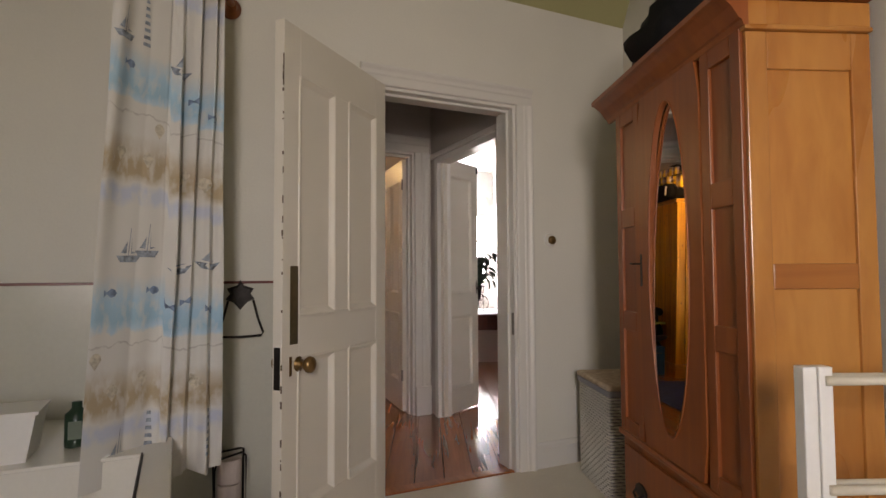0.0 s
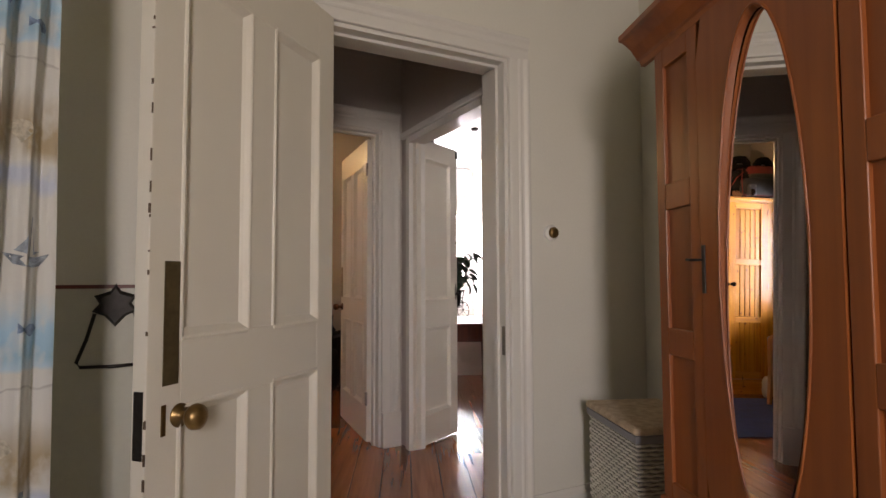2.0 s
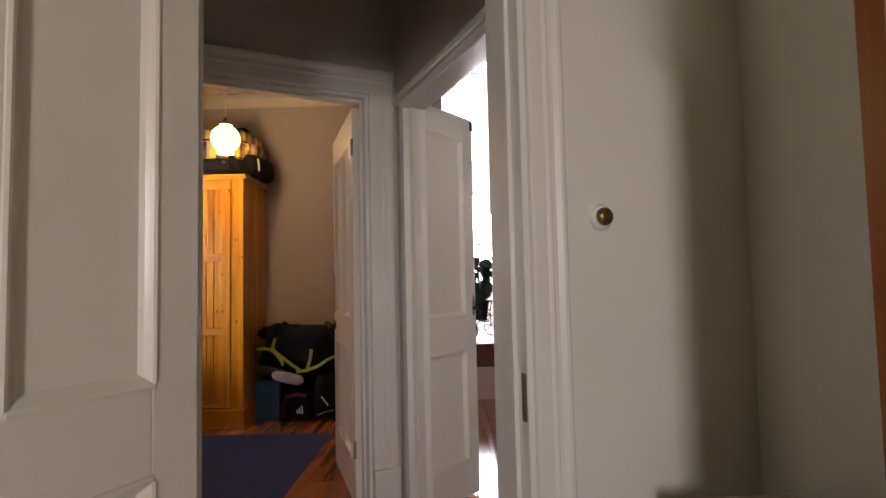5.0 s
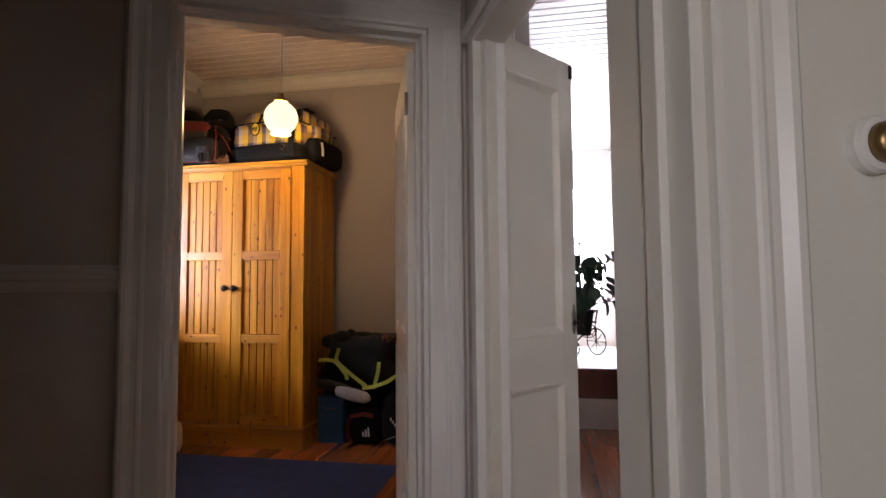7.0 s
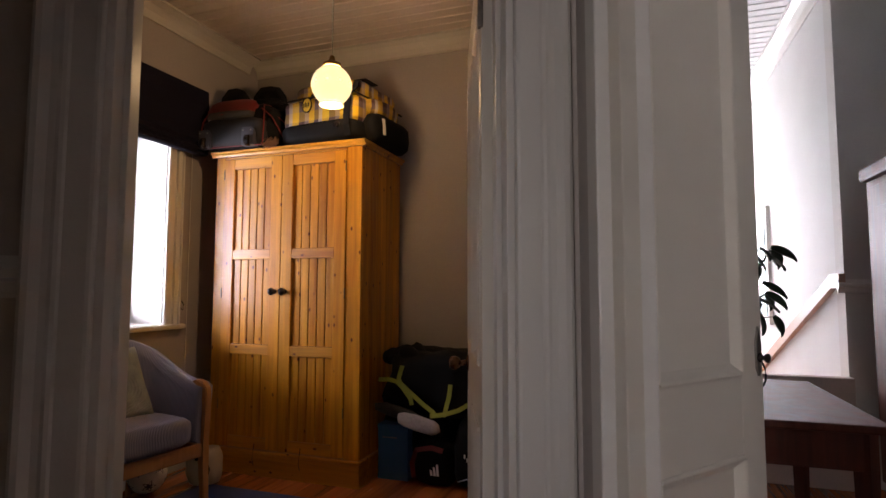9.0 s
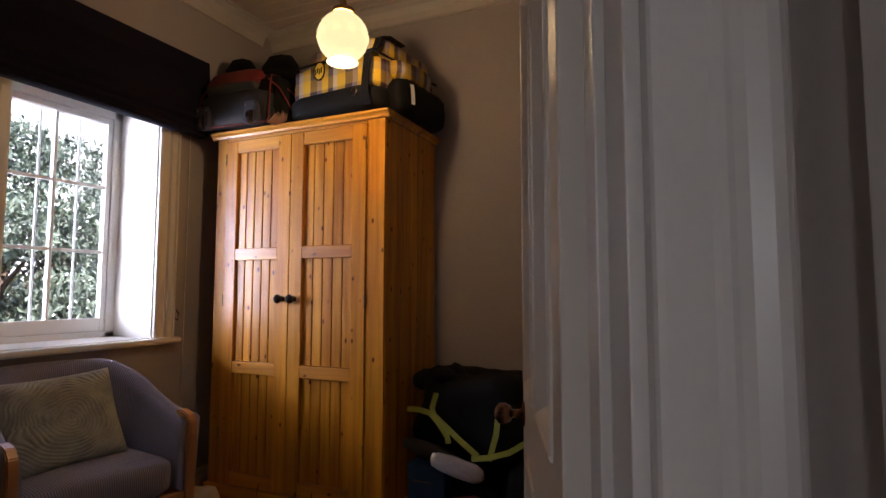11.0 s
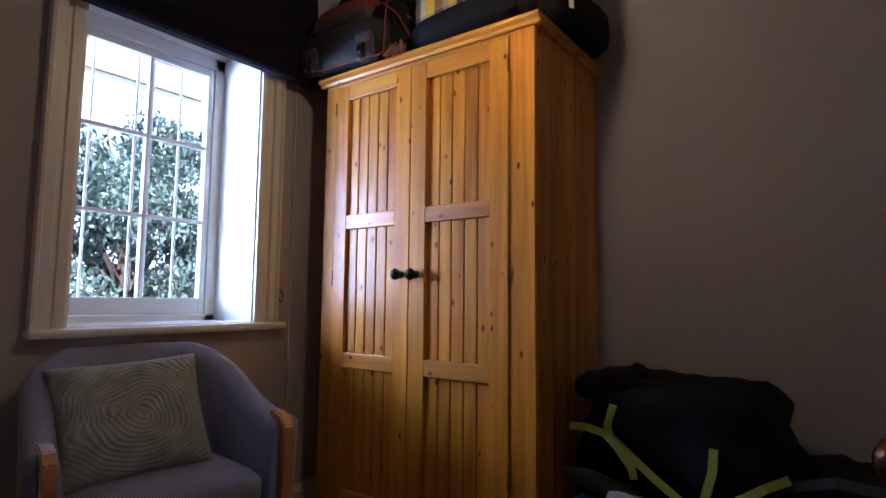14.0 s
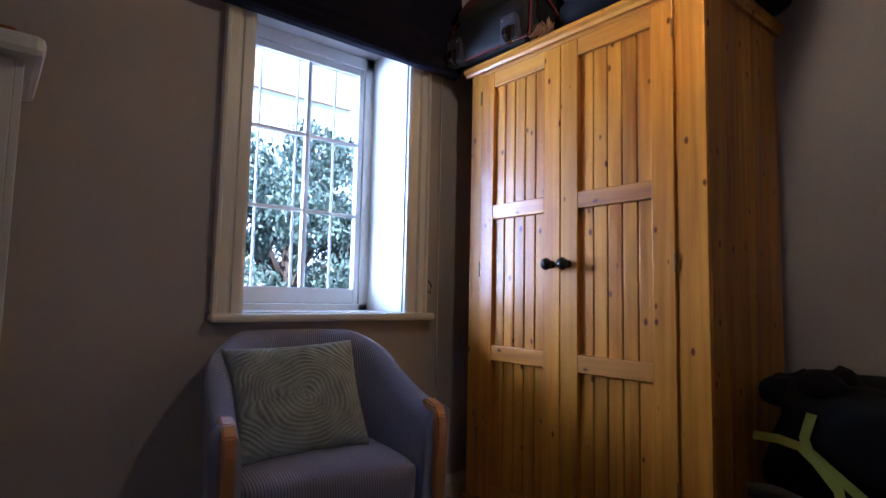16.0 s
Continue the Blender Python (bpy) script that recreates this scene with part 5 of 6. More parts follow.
for pts_ in ([(-0.265, -0.21, 0.03), (-0.262, -0.235, 0.12), (-0.245, -0.235, 0.20), (-0.225, -0.19, 0.29), (-0.19, 0.05, 0.345)], [(0.215, -0.235, 0.02), (0.225, -0.24, 0.12), (0.215, -0.22, 0.22), (0.175, -0.16, 0.31), (0.16, 0.05, 0.35)],
             [(0.19, -0.21, 0.27), (0.255, -0.19, 0.21), (0.285, -0.13, 0.12), (0.30, -0.05, 0.03)], [(0.24, -0.17, 0.25), (0.29, -0.10, 0.20), (0.30, 0.02, 0.10)], [(-0.24, -0.235, 0.015), (0.0, -0.246, 0.012), (0.21, -0.24, 0.015)]):
    b = bmesh.new()
    tube(b, pts_, 0.0045, 6)
    part("red_piping", b, M_REDF, kb, "red piping")
for x0, x1, y0, top in ((-0.19, -0.05, -0.06, 0.44), (0.03, 0.20, 0.0, 0.455)):
    b = bmesh.new()
    strap(b, [(x0 - 0.01, y0, 0.30), (x0, y0, top - 0.03), (x0 + 0.03, y0, top), ((x0 + x1) / 2, y0 + 0.01, top + 0.005), (x1 - 0.03, y0, top - 0.01), (x1, y0, top - 0.05), (x1 + 0.02, y0, 0.28)], 0.085, 0.018, (0, 1, 0.1))
    part("carry_handle", b, M_BLACKF, kb, "padded black handle loop", smooth=True)
b = bmesh.new()
soft_box(b, 0.30, 0.22, 0.11, 2.6, 0.14, pose(0.10, 0.03, 0.29), 24, 13)
part("flap", b, M_BLACKF, kb, "loose black flap", smooth=True)
# suitcase with a yellow and plum check top
def check_material():
    m = bpy.data.materials.new("yellow_plum_check_nylon")
    m.use_nodes = True
    n, l = m.node_tree.nodes, m.node_tree.links
    bs = n["Principled BSDF"]
    bs.inputs["Roughness"].default_value = 0.65
    tc, sp = n.new("ShaderNodeTexCoord"), n.new("ShaderNodeSeparateXYZ")
    l.new(tc.outputs["Object"], sp.inputs[0])
    def bands(sock, size, stops):
        d, f, r = n.new("ShaderNodeMath"), n.new("ShaderNodeMath"), n.new("ShaderNodeValToRGB")
        d.operation, d.inputs[1].default_value = "DIVIDE", size
        f.operation = "FRACT"
        l.new(sock, d.inputs[0]), l.new(d.outputs[0], f.inputs[0]), l.new(f.outputs[0], r.inputs[0])
        r.color_ramp.interpolation = "CONSTANT"
        e = r.color_ramp.elements
        while len(e) < len(stops):
            e.new(0.5)
        for el, (p, c) in zip(e, stops):
            el.position, el.color = p, (*c, 1)
        return r.outputs[0]
    yel, plum, lil, wht = (0.70, 0.44, 0.01), (0.065, 0.03, 0.04), (0.26, 0.20, 0.23), (0.50, 0.46, 0.42)
    sm = n.new("ShaderNodeMath")
    sm.operation = "ADD"
    l.new(sp.outputs["X"], sm.inputs[0]), l.new(sp.outputs["Y"], sm.inputs[1])
    ca = bands(sm.outputs[0], 0.24, [(0.0, yel), (0.22, plum), (0.42, lil), (0.56, yel), (0.74, plum), (0.88, wht)])
    cb = bands(sp.outputs["Z"], 0.15, [(0.0, yel), (0.42, lil), (0.68, plum)])
    mx = n.new("ShaderNodeMix")
    mx.data_type = "RGBA"
    mx.inputs["Factor"].default_value = 0.28
    l.new(ca, mx.inputs["A"]), l.new(cb, mx.inputs["B"])
    nz = n.new("ShaderNodeTexNoise")
    nz.inputs["Scale"].default_value = 400
    bp = n.new("ShaderNodeBump")
    bp.inputs["Strength"].default_value, bp.inputs["Distance"].default_value = 0.4, 0.002
    l.new(nz.outputs["Fac"], bp.inputs["Height"]), l.new(bp.outputs[0], bs.inputs["Normal"])
    l.new(mx.outputs["Result"], bs.inputs["Base Color"])
    return m


M_CHECK = check_material()
sc_ = thing("check_suitcase", pose(-1.50, 7.35, TOP + 0.004, 0, 0, -6), "long suitcase with yellow and plum check top, black base", "suitcase")
b = bmesh.new()
soft_box(b, 0.62, 0.64, 0.145, 6, 0.008, None, 32)
part("hard_base", b, M_BLACKF, sc_, "black moulded base", smooth=True)
b = bmesh.new()
soft_box(b, 0.60, 0.615, 0.18, 9, 0.010, pose(0.0, 0.01, 0.12), 36, 2)
part("check_body", b, M_CHECK, sc_, smooth=True)
b = bmesh.new()
soft_box(b, 0.54, 0.54, 0.15, 6, 0.02, pose(0.01, 0.04, 0.275), 32, 5)
part("check_lid", b, M_CHECK, sc_, "raised check lid pocket", smooth=True)
for x in (-0.05, 0.26):
    b = bmesh.new()
    strap(b, [(x, -0.30, 0.02), (x, -0.326, 0.08), (x, -0.322, 0.15), (x, -0.304, 0.28), (x, -0.26, 0.315), (x, -0.235, 0.34), (x, -0.21, 0.40), (x, -0.14, 0.428), (x, 0.0, 0.43)], 0.045, 0.006, (0, -1, 0.3)) if x > 0 else strap(b, [(x, -0.28, 0.296), (x, -0.22, 0.40), (x, 0.0, 0.428)], 0.02, 0.006, (0, -1, 0.3))
    part("strap", b, M_BLACKF, sc_)
b = bmesh.new()
lathe(b, [(0.04, 0), (0.04, 0.004), (0.034, 0.007)], 24, pose(-0.06, -0.302, 0.25, 90) @ Matrix.Diagonal((0.85, 1.15, 1, 1)))
rim_ = bmesh.new()
tube(rim_, [(-0.06 + 0.036 * math.cos(a * 0.3491), -0.306, 0.25 + 0.048 * math.sin(a * 0.3491)) for a in range(18)], 0.004, 6, True)
part("badge_rim", rim_, M_BLACKF, sc_, "black badge outline")
bdg = part("badge", b, mat("yellow_badge", (0.75, 0.52, 0.03), 0.5), sc_, "round yellow badge with dark marks")
for i in range(4):
    slab("badge_mark", M_BLACKF, bdg, -0.085 + i * 0.013, -0.079 + i * 0.013, -0.312, -0.308, 0.232 + 0.006 * (i % 2), 0.262 + 0.006 * (i % 2), 0.001)
for i in range(8):
    slab("base_mark", mat("dull_silver_print", (0.32, 0.31, 0.31), 0.4) if i == 0 else bpy.data.materials["dull_silver_print"], sc_, -0.19 + i * 0.017, -0.179 + i * 0.017, -0.314, -0.306, 0.075, 0.095, 0.001)
b = bmesh.new()
soft_box(b, 0.15, 0.48, 0.20, 6, 0.03, pose(0.31, 0.06, 0.0), 24, 8)
part("end_pocket", b, M_BLACKF, sc_, "black end pocket", smooth=True)
b = bmesh.new()
soft_box(b, 0.16, 0.34, 0.11, 3.5, 0.05, pose(0.30, 0.0, 0.19), 20, 4)
part("check_flap", b, M_CHECK, sc_, smooth=True)
b = bmesh.new()
strap(b, [(0.392, -0.10, 0.16), (0.402, -0.105, 0.11), (0.405, -0.105, 0.05)], 0.022, 0.002, (1, -0.4, 0.1))
part("luggage_tag", b, M_WHITEPL, sc_, "white paper luggage tag")
b = bmesh.new()
tube(b, [(-0.295, -0.296, 0.293), (-0.1, -0.302, 0.297), (0.29, -0.302, 0.297), (0.306, 0.0, 0.297), (0.306, 0.29, 0.297)], 0.006, 6)
part("zip_edge", b, M_BLACKF, sc_, "dark zip running round the lid")
b = bmesh.new()
lathe(b, [(0.022, 0), (0.022, 0.006), (0.014, 0.01), (0.006, 0.01)], 16, pose(0.19, -0.318, 0.09, 90))
part("latch", b, M_BLACKKNOB, sc_)
# tassel of rope hair at the wardrobe edge
ts = thing("rope_tassel", pose(-1.86, 7.10, TOP + 0.002), "frayed brown tassel hanging at the wardrobe edge", "tassel")
random.seed(3)
b = bmesh.new()
for i in range(90):
    a, rr = random.uniform(0, 6.28), random.uniform(0.02, 0.06)
    tube(b, [(random.uniform(-.02, .02), 0.0, 0.03), (rr * math.cos(a) * 0.8, -0.03 + 0.5 * rr * math.sin(a), 0.05 * random.random() + 0.02), (rr * 1.3 * math.cos(a), -0.06 - 0.01 * random.random(), random.uniform(-0.015, 0.03))], 0.0016, 4)
part("strands", b, M_ROPE, ts)["kind"] = "stuff"

# ---- pendant lamp ----
pl = thing("pendant_lamp", pose(-1.19, 6.68, 2.325), "lit opal glass globe pendant with an etched band", "pendant lamp")
b = bmesh.new()
R0 = 0.112
pts = [(0.045, R0 * 0.93)] + [(R0 * math.sin(a), R0 * math.cos(a)) for a in [0.42 + i * (2.62 - 0.42) / 16 for i in range(17)]] + [(0.064, -R0 * 0.9), (0.07, -R0 * 1.0), (0.066, -R0 * 1.0)]
rings_ = []
for r, z in pts:
    rings_.append([b.verts.new((r * math.cos(2 * math.pi * i / 32), r * math.sin(2 * math.pi * i / 32), z - (0.004 if (i % 2 and r == 0.07) else 0))) for i in range(32)])
for r0, r1 in zip(rings_, rings_[1:]):
    for i in range(32):
        b.faces.new((r0[i], r0[(i + 1) % 32], r1[(i + 1) % 32], r1[i]))
gl_ = part("globe", b, M_GLOBE, pl, smooth=True)
gl_.visible_shadow = False
for k in range(10):
    an = 2 * math.pi * k / 10
    b = bmesh.new()
    for i in range(6):
        aa = math.pi * i / 3
        lathe(b, [(0.004, 0), (0.004, 0.0012)], 8, pose(0, 0, 0, 0, 0, math.degrees(an)) @ pose(R0 * 0.998, 0.012 * math.cos(aa), 0.012 * math.sin(aa), 0, 90))
    part("etched_flower", b, mat("etched_glass", (0.5, 0.42, 0.2), 0.6, emit=((1.0, 0.7, 0.25), 0.3)) if k == 0 else bpy.data.materials["etched_glass"], gl_, "etched flower mark")
b = bmesh.new()
lathe(b, [(0.05, 0.108), (0.05, 0.125), (0.02, 0.14), (0.012, 0.17), (0.004, 0.172)], 20)
part("lamp_holder", b, M_BRASS, pl, smooth=False)
b = bmesh.new()
tube(b, [(0, 0, 0.165), (0, 0, H_BED - 2.33 - 0.03)], 0.0035, 8)
part("cord", b, M_WHITEPL, pl)
b = bmesh.new()
lathe(b, [(0.045, H_BED - 2.338), (0.045, H_BED - 2.35), (0.02, H_BED - 2.37)], 20)
part("ceiling_rose", b, M_WHITEPL, pl)

# ---- armchair ----
def stripe_fabric():
    m = bpy.data.materials.new("blue_grey_corded_fabric")
    m.use_nodes = True
    n, l = m.node_tree.nodes, m.node_tree.links
    bs = n["Principled BSDF"]
    bs.inputs["Roughness"].default_value = 0.9
    bs.inputs["Sheen Weight"].default_value = 0.2
    tc, sp = n.new("ShaderNodeTexCoord"), n.new("ShaderNodeSeparateXYZ")
    l.new(tc.outputs["UV"], sp.inputs[0])
    mu, si = n.new("ShaderNodeMath"), n.new("ShaderNodeMath")
    mu.operation, mu.inputs[1].default_value, si.operation = "MULTIPLY", 2 * math.pi / 0.0085, "SINE"
    l.new(sp.outputs["X"], mu.inputs[0]), l.new(mu.outputs[0], si.inputs[0])
    rp = n.new("ShaderNodeValToRGB")
    rp.color_ramp.elements[0].color, rp.color_ramp.elements[1].color = (0.165, 0.175, 0.28, 1), (0.31, 0.315, 0.44, 1)
    mr = n.new("ShaderNodeMapRange")
    mr.inputs["From Min"].default_value = -1
    l.new(si.outputs[0], mr.inputs[0]), l.new(mr.outputs[0], rp.inputs[0]), l.new(rp.outputs[0], bs.inputs["Base Color"])
    bp = n.new("ShaderNodeBump")
    bp.inputs["Strength"].default_value, bp.inputs["Distance"].default_value = 0.6, 0.003
    l.new(mr.outputs[0], bp.inputs["Height"]), l.new(bp.outputs[0], bs.inputs["Normal"])
    return m


M_STRIPE = stripe_fabric()


def uv_part(name, b, material, parent, label=""):
    return part(name, b, material, parent, label, smooth=True)


ac = thing("tub_armchair", pose(-2.195, 6.25, 0, 0, 0, -8), "blue-grey corded tub armchair with beech arms and legs under the window", "armchair")
# shell: a horseshoe that is high at the back and falls towards the arms; the chair faces +x
b = bmesh.new()
ul = b.loops.layers.uv.new("UVMap")
NS = 60
path_ = []
for i in range(NS + 1):
    s = -1 + 2 * i / NS
    if abs(s) < 0.62:
        an = s / 0.62 * (math.pi / 2)
        x, y = -0.02 - 0.25 * math.cos(an), 0.300 * math.sin(an)
        nx, ny = -math.cos(an), math.sin(an)
    else:
        f = (abs(s) - 0.62) / 0.38
        x, y = -0.02 + f * 0.29, math.copysign(0.300 + 0.03 * f, s)
        nx, ny = 0.0, math.copysign(1, s)
    fall = max(0.0, (abs(s) - 0.26) / 0.74)
    h = 0.895 - 0.225 * (fall * fall * (3 - 2 * fall)) ** 0.8
    path_.append((Vector((x, y)), Vector((nx, ny)).normalized(), h))
acc, last = 0, None
cross = []
for p, nn, h in path_:
    if last is not None:
        acc += (p - last).length
    last = p
    th = 0.042
    ln3 = 0.022 * min(1.0, (0.897 - h) / 0.1 + 0.35)
    prof = [(-th, 0.36, 0), (-th + ln3 * 0.6, h - 0.06, 0.3), (-th * 0.8 + ln3, h - 0.025, 0.34), (-th * 0.3 + ln3, h - 0.004, 0.37), (th * 0.3 + ln3, h, 0.4), (th * 0.85 + ln3, h - 0.022, 0.43), (th + ln3 * 0.7, h - 0.06, 0.46), (th * 0.9, 0.27, 0.8)]
    cross.append([(b.verts.new((p.x + nn.x * o, p.y + nn.y * o, z)), (acc, tt)) for o, z, tt in prof])
for c0_, c1_ in zip(cross, cross[1:]):
    for k in range(len(c0_) - 1):
        q = (c0_[k], c1_[k], c1_[k + 1], c0_[k + 1])
        fc = b.faces.new([a_[0] for a_ in q])
        for lp, a_ in zip(fc.loops, q):
            lp[ul].uv = a_[1]
for c_ in (cross[0], cross[-1]):
    fc = b.faces.new([a_[0] for a_ in c_])
    for lp, a_ in zip(fc.loops, c_):
        lp[ul].uv = a_[1]
uv_part("backrest", b, M_STRIPE, ac)
b = bmesh.new()
ul = b.loops.layers.uv.new("UVMap")
soft_box(b, 0.56, 0.60, 0.16, 5, 0.006, pose(0.02, 0, 0.335), 40, 1)
for v in b.verts:
    if v.co.z > 0.46:
        v.co.z += 0.02 * max(0, 1 - ((v.co.y / 0.3) ** 2))
for fc in b.faces:
    for lp in fc.loops:
        lp[ul].uv = (lp.vert.co.y, lp.vert.co.x)
uv_part("seat", b, M_STRIPE, ac)
for s in (-1, 1):
    b = bmesh.new()
    y = s * 0.338
    outer_, inner_ = [], []
    crv = [(0.215, 0.685), (0.262, 0.672), (0.290, 0.64), (0.298, 0.58), (0.292, 0.48), (0.284, 0.36), (0.286, 0.2), (0.300, 0.0)]
    for i, (x, z) in enumerate(crv):
        wdt = 0.03 if i < 6 else 0.026 - 0.006 * (i - 5)
        outer_.append((x + 0.008, z)), inner_.append((x - wdt - 0.008, z - (0.014 if i < 2 else 0)))
    poly = outer_ + inner_[::-1]
    prism(b, [(x, z) for x, z in poly], y - 0.019, y + 0.019, "y")
    bmesh.ops.bevel(b, geom=[e for e in b.edges], offset=0.005, segments=2, affect="EDGES")
    part("arm_leg", b, M_CHAIRW, ac, "curved beech arm front running down into the leg")
    b = bmesh.new()
    tube(b, [(-0.20, s * 0.24, 0.30), (-0.235, s * 0.25, 0.0)], [0.022, 0.015], 8)
    part("back_leg", b, M_CHAIRW, ac)
slab("front_rail", M_CHAIRW, ac, 0.255, 0.28, -0.325, 0.325, 0.27, 0.345, 0.006)
for s in (-1, 1):
    slab("side_rail", M_CHAIRW, ac, -0.15, 0.255, s * 0.31 - 0.012, s * 0.31 + 0.012, 0.27, 0.34, 0.004)
# cushion
def cushion_material():
    m = mat("ruffled_green_grey_cushion", (0.40, 0.43, 0.41), 0.9, var=0.2, scale=14, fine=300, bump=0.4, col2=(0.20, 0.23, 0.23))
    return m


cs = thing("cushion", pose(-2.155, 6.205, 0.485, 0, 0, -8) @ pose(0, 0, 0, 3, -24, 0) @ Matrix.Diagonal((1, 1.1, 0.98, 1)), "grey-green cushion with concentric ruffled fabric rings, on the armchair", "cushion")
b = bmesh.new()
NC = 100
for side in (1, -1):
    g = []
    for j in range(NC + 1):
        row = []
        for i in range(NC + 1):
            yv, zv = -1 + 2 * i / NC, -1 + 2 * j / NC
            pin = 1 - 0.07 * (1 - yv * yv) * abs(zv) ** 2
            pin2 = 1 - 0.07 * (1 - zv * zv) * abs(yv) ** 2
            edge = (1 - yv ** 4) * (1 - zv ** 4)
            th = 0.075 * max(0.0, edge) ** 0.45
            r = math.hypot(yv, zv + 0.05)
            an = math.atan2(zv, yv)
            ruff = 0.0042 * math.sin(r * 84 + 1.5 * an + 2.2 * math.sin(3 * an + 1) + 13.0 * noise.noise(Vector((yv * 2.2, zv * 2.2, 1)))) * (0.45 + 0.9 * abs(noise.noise(Vector((yv * 4, zv * 4, 5))))) * min(1, edge * 3) if side == 1 else 0
            row.append(b.verts.new((side * th + ruff, yv * 0.215 * pin2, 0.205 + zv * 0.205 * pin)))
        g.append(row)
    for j in range(NC):
        for i in range(NC):
            b.faces.new((g[j][i], g[j][i + 1], g[j + 1][i + 1], g[j + 1][i]))
bmesh.ops.remove_doubles(b, verts=b.verts, dist=0.0005)
part("cushion_cover", b, cushion_material(), cs, smooth=True)

# ball and bag under the chair
fb = thing("football", pose(-2.33, 6.60, 0.11), "white football with dark blue patches under the chair", "ball")
b = bmesh.new()
bmesh.ops.create_icosphere(b, subdivisions=4, radius=0.108)
part("ball_skin", b, M_WHITEPL, fb, smooth=True)
ico = bmesh.new()
bmesh.ops.create_icosphere(ico, subdivisions=1, radius=1)
dirs = [v.co.copy() for v in ico.verts]
ico.free()
M_NAVYP = mat("navy_patch", (0.05, 0.05, 0.12), 0.4)
for dv_ in dirs:
    b = bmesh.new()
    q = dv_.to_track_quat("Z", "Y").to_matrix().to_4x4()
    ctr = b.verts.new(q @ Vector((0, 0, 0.1095)))
    rim = []
    for i in range(10):
        ra = 0.042 if i % 2 == 0 else 0.02
        a = math.pi * i / 5
        rim.append(b.verts.new(q @ (Vector((ra * math.cos(a), ra * math.sin(a), math.sqrt(0.108 ** 2 - ra * ra))).normalized() * 0.1092)))
    for i in range(10):
        b.faces.new((ctr, rim[i], rim[(i + 1) % 10]))
    part("patch", b, M_NAVYP, fb)
cb_ = thing("canvas_bag", pose(-2.12, 6.83, 0.004, 0, 0, 8), "small cream canvas bag with a dark handle beside the chair", "bag")
b = bmesh.new()
soft_box(b, 0.20, 0.16, 0.22, 3.5, 0.06, None, 24, 6)
part("bag_body", b, mat("cream_canvas", (0.55, 0.47, 0.36), 0.9, fine=300, bump=0.5), cb_, smooth=True)
b = bmesh.new()
tube(b, [(0.06, -0.085, 0.02), (0.09, -0.1, 0.12), (0.06, -0.1, 0.2), (0.0, -0.085, 0.17)], 0.012, 8)
part("handle", b, M_BLACKF, cb_, "dark padded handle", smooth=True)

# ---- heap beside the pine wardrobe ----
hb = thing("holdall", pose(-0.80, 7.42, 0.40, 0, 0, 3), "large black holdall with lime webbing straps atop bags", "bag")
b = bmesh.new()
soft_box(b, 0.66, 0.42, 0.41, 3.4, 0.09, None, 36, 2)
part("bag_body", b, M_BLACKF, hb, smooth=True)
for pts_ in ([(-0.17, -0.19, 0.36), (-0.185, -0.215, 0.31), (-0.20, -0.225, 0.25), (-0.19, -0.228, 0.215)], [(-0.35, -0.18, 0.225), (-0.27, -0.22, 0.235), (-0.21, -0.228, 0.225), (-0.17, -0.232, 0.19), (-0.12, -0.232, 0.125), (-0.115, -0.228, 0.09)], [(-0.19, -0.224, 0.215), (-0.06, -0.226, 0.11), (0.03, -0.226, 0.045)],
             [(0.125, -0.215, 0.22), (0.12, -0.228, 0.15), (0.10, -0.228, 0.08), (0.085, -0.222, 0.03)], [(0.0, -0.225, 0.03), (0.09, -0.23, 0.045), (0.18, -0.226, 0.075), (0.26, -0.21, 0.125), (0.32, -0.17, 0.15)]):
    b = bmesh.new()
    strap(b, pts_, 0.026, 0.005, (0, -1, 0.2))
    part("webbing_strap", b, M_LIME, hb, "lime green webbing")
b = bmesh.new()
for q_ in range(9):
    soft_box(b, random.uniform(0.07, 0.15), random.uniform(0.07, 0.14), random.uniform(0.05, 0.13), 2.4, 0.1, pose(-0.30 + 0.02 * q_, -0.08 + 0.03 * (q_ % 3), 0.31 + 0.02 * (q_ % 4), 20 * q_, 35 * q_), 16, q_ * 3.7)
part("bunched_top", b, M_BLACKF, hb, "bunched black fabric", smooth=True)["kind"] = "stuff"
b = bmesh.new()
soft_box(b, 0.26, 0.04, 0.09, 3, 0.08, pose(-0.08, -0.235, -0.06, 0, 12), 18, 7)
part("silver_panel", b, mat("pale_grey_cloth", (0.42, 0.41, 0.42), 0.7, var=0.2), hb, "pale grey crumpled panel", smooth=True)
b = bmesh.new()
soft_box(b, 0.3, 0.06, 0.07, 3, 0.1, pose(-0.22, -0.2, -0.0, 0, 14), 18, 4)
part("grey_sleeve", b, M_GREYF, hb, smooth=True)
bx = thing("blue_box", pose(-1.172, 7.285, 0), "bright blue cardboard shoe box standing on end", "box")
slab("box_body", M_BLUEBOX, bx, 0, 0.205, 0, 0.28, 0, 0.315, 0.003)
slab("box_lid", M_BLUEBOX, bx, -0.003, 0.208, -0.003, 0.283, 0.315, 0.338, 0.003)
for i in range(9):
    slab("box_mark", bpy.data.materials["dull_silver_print"], bx, 0.035 + i * 0.011, 0.042 + i * 0.011, -0.0045, -0.0032, 0.255 - 0.0, 0.262, 0.0)
rs = thing("sports_bag", pose(-0.79, 7.36, 0), "dark sports bag with red edging on the floor", "bag")
b = bmesh.new()
soft_box(b, 0.28, 0.26, 0.26, 4, 0.04, None, 28, 12)
part("bag_body", b, M_BLACKF, rs, smooth=True)
b = bmesh.new()
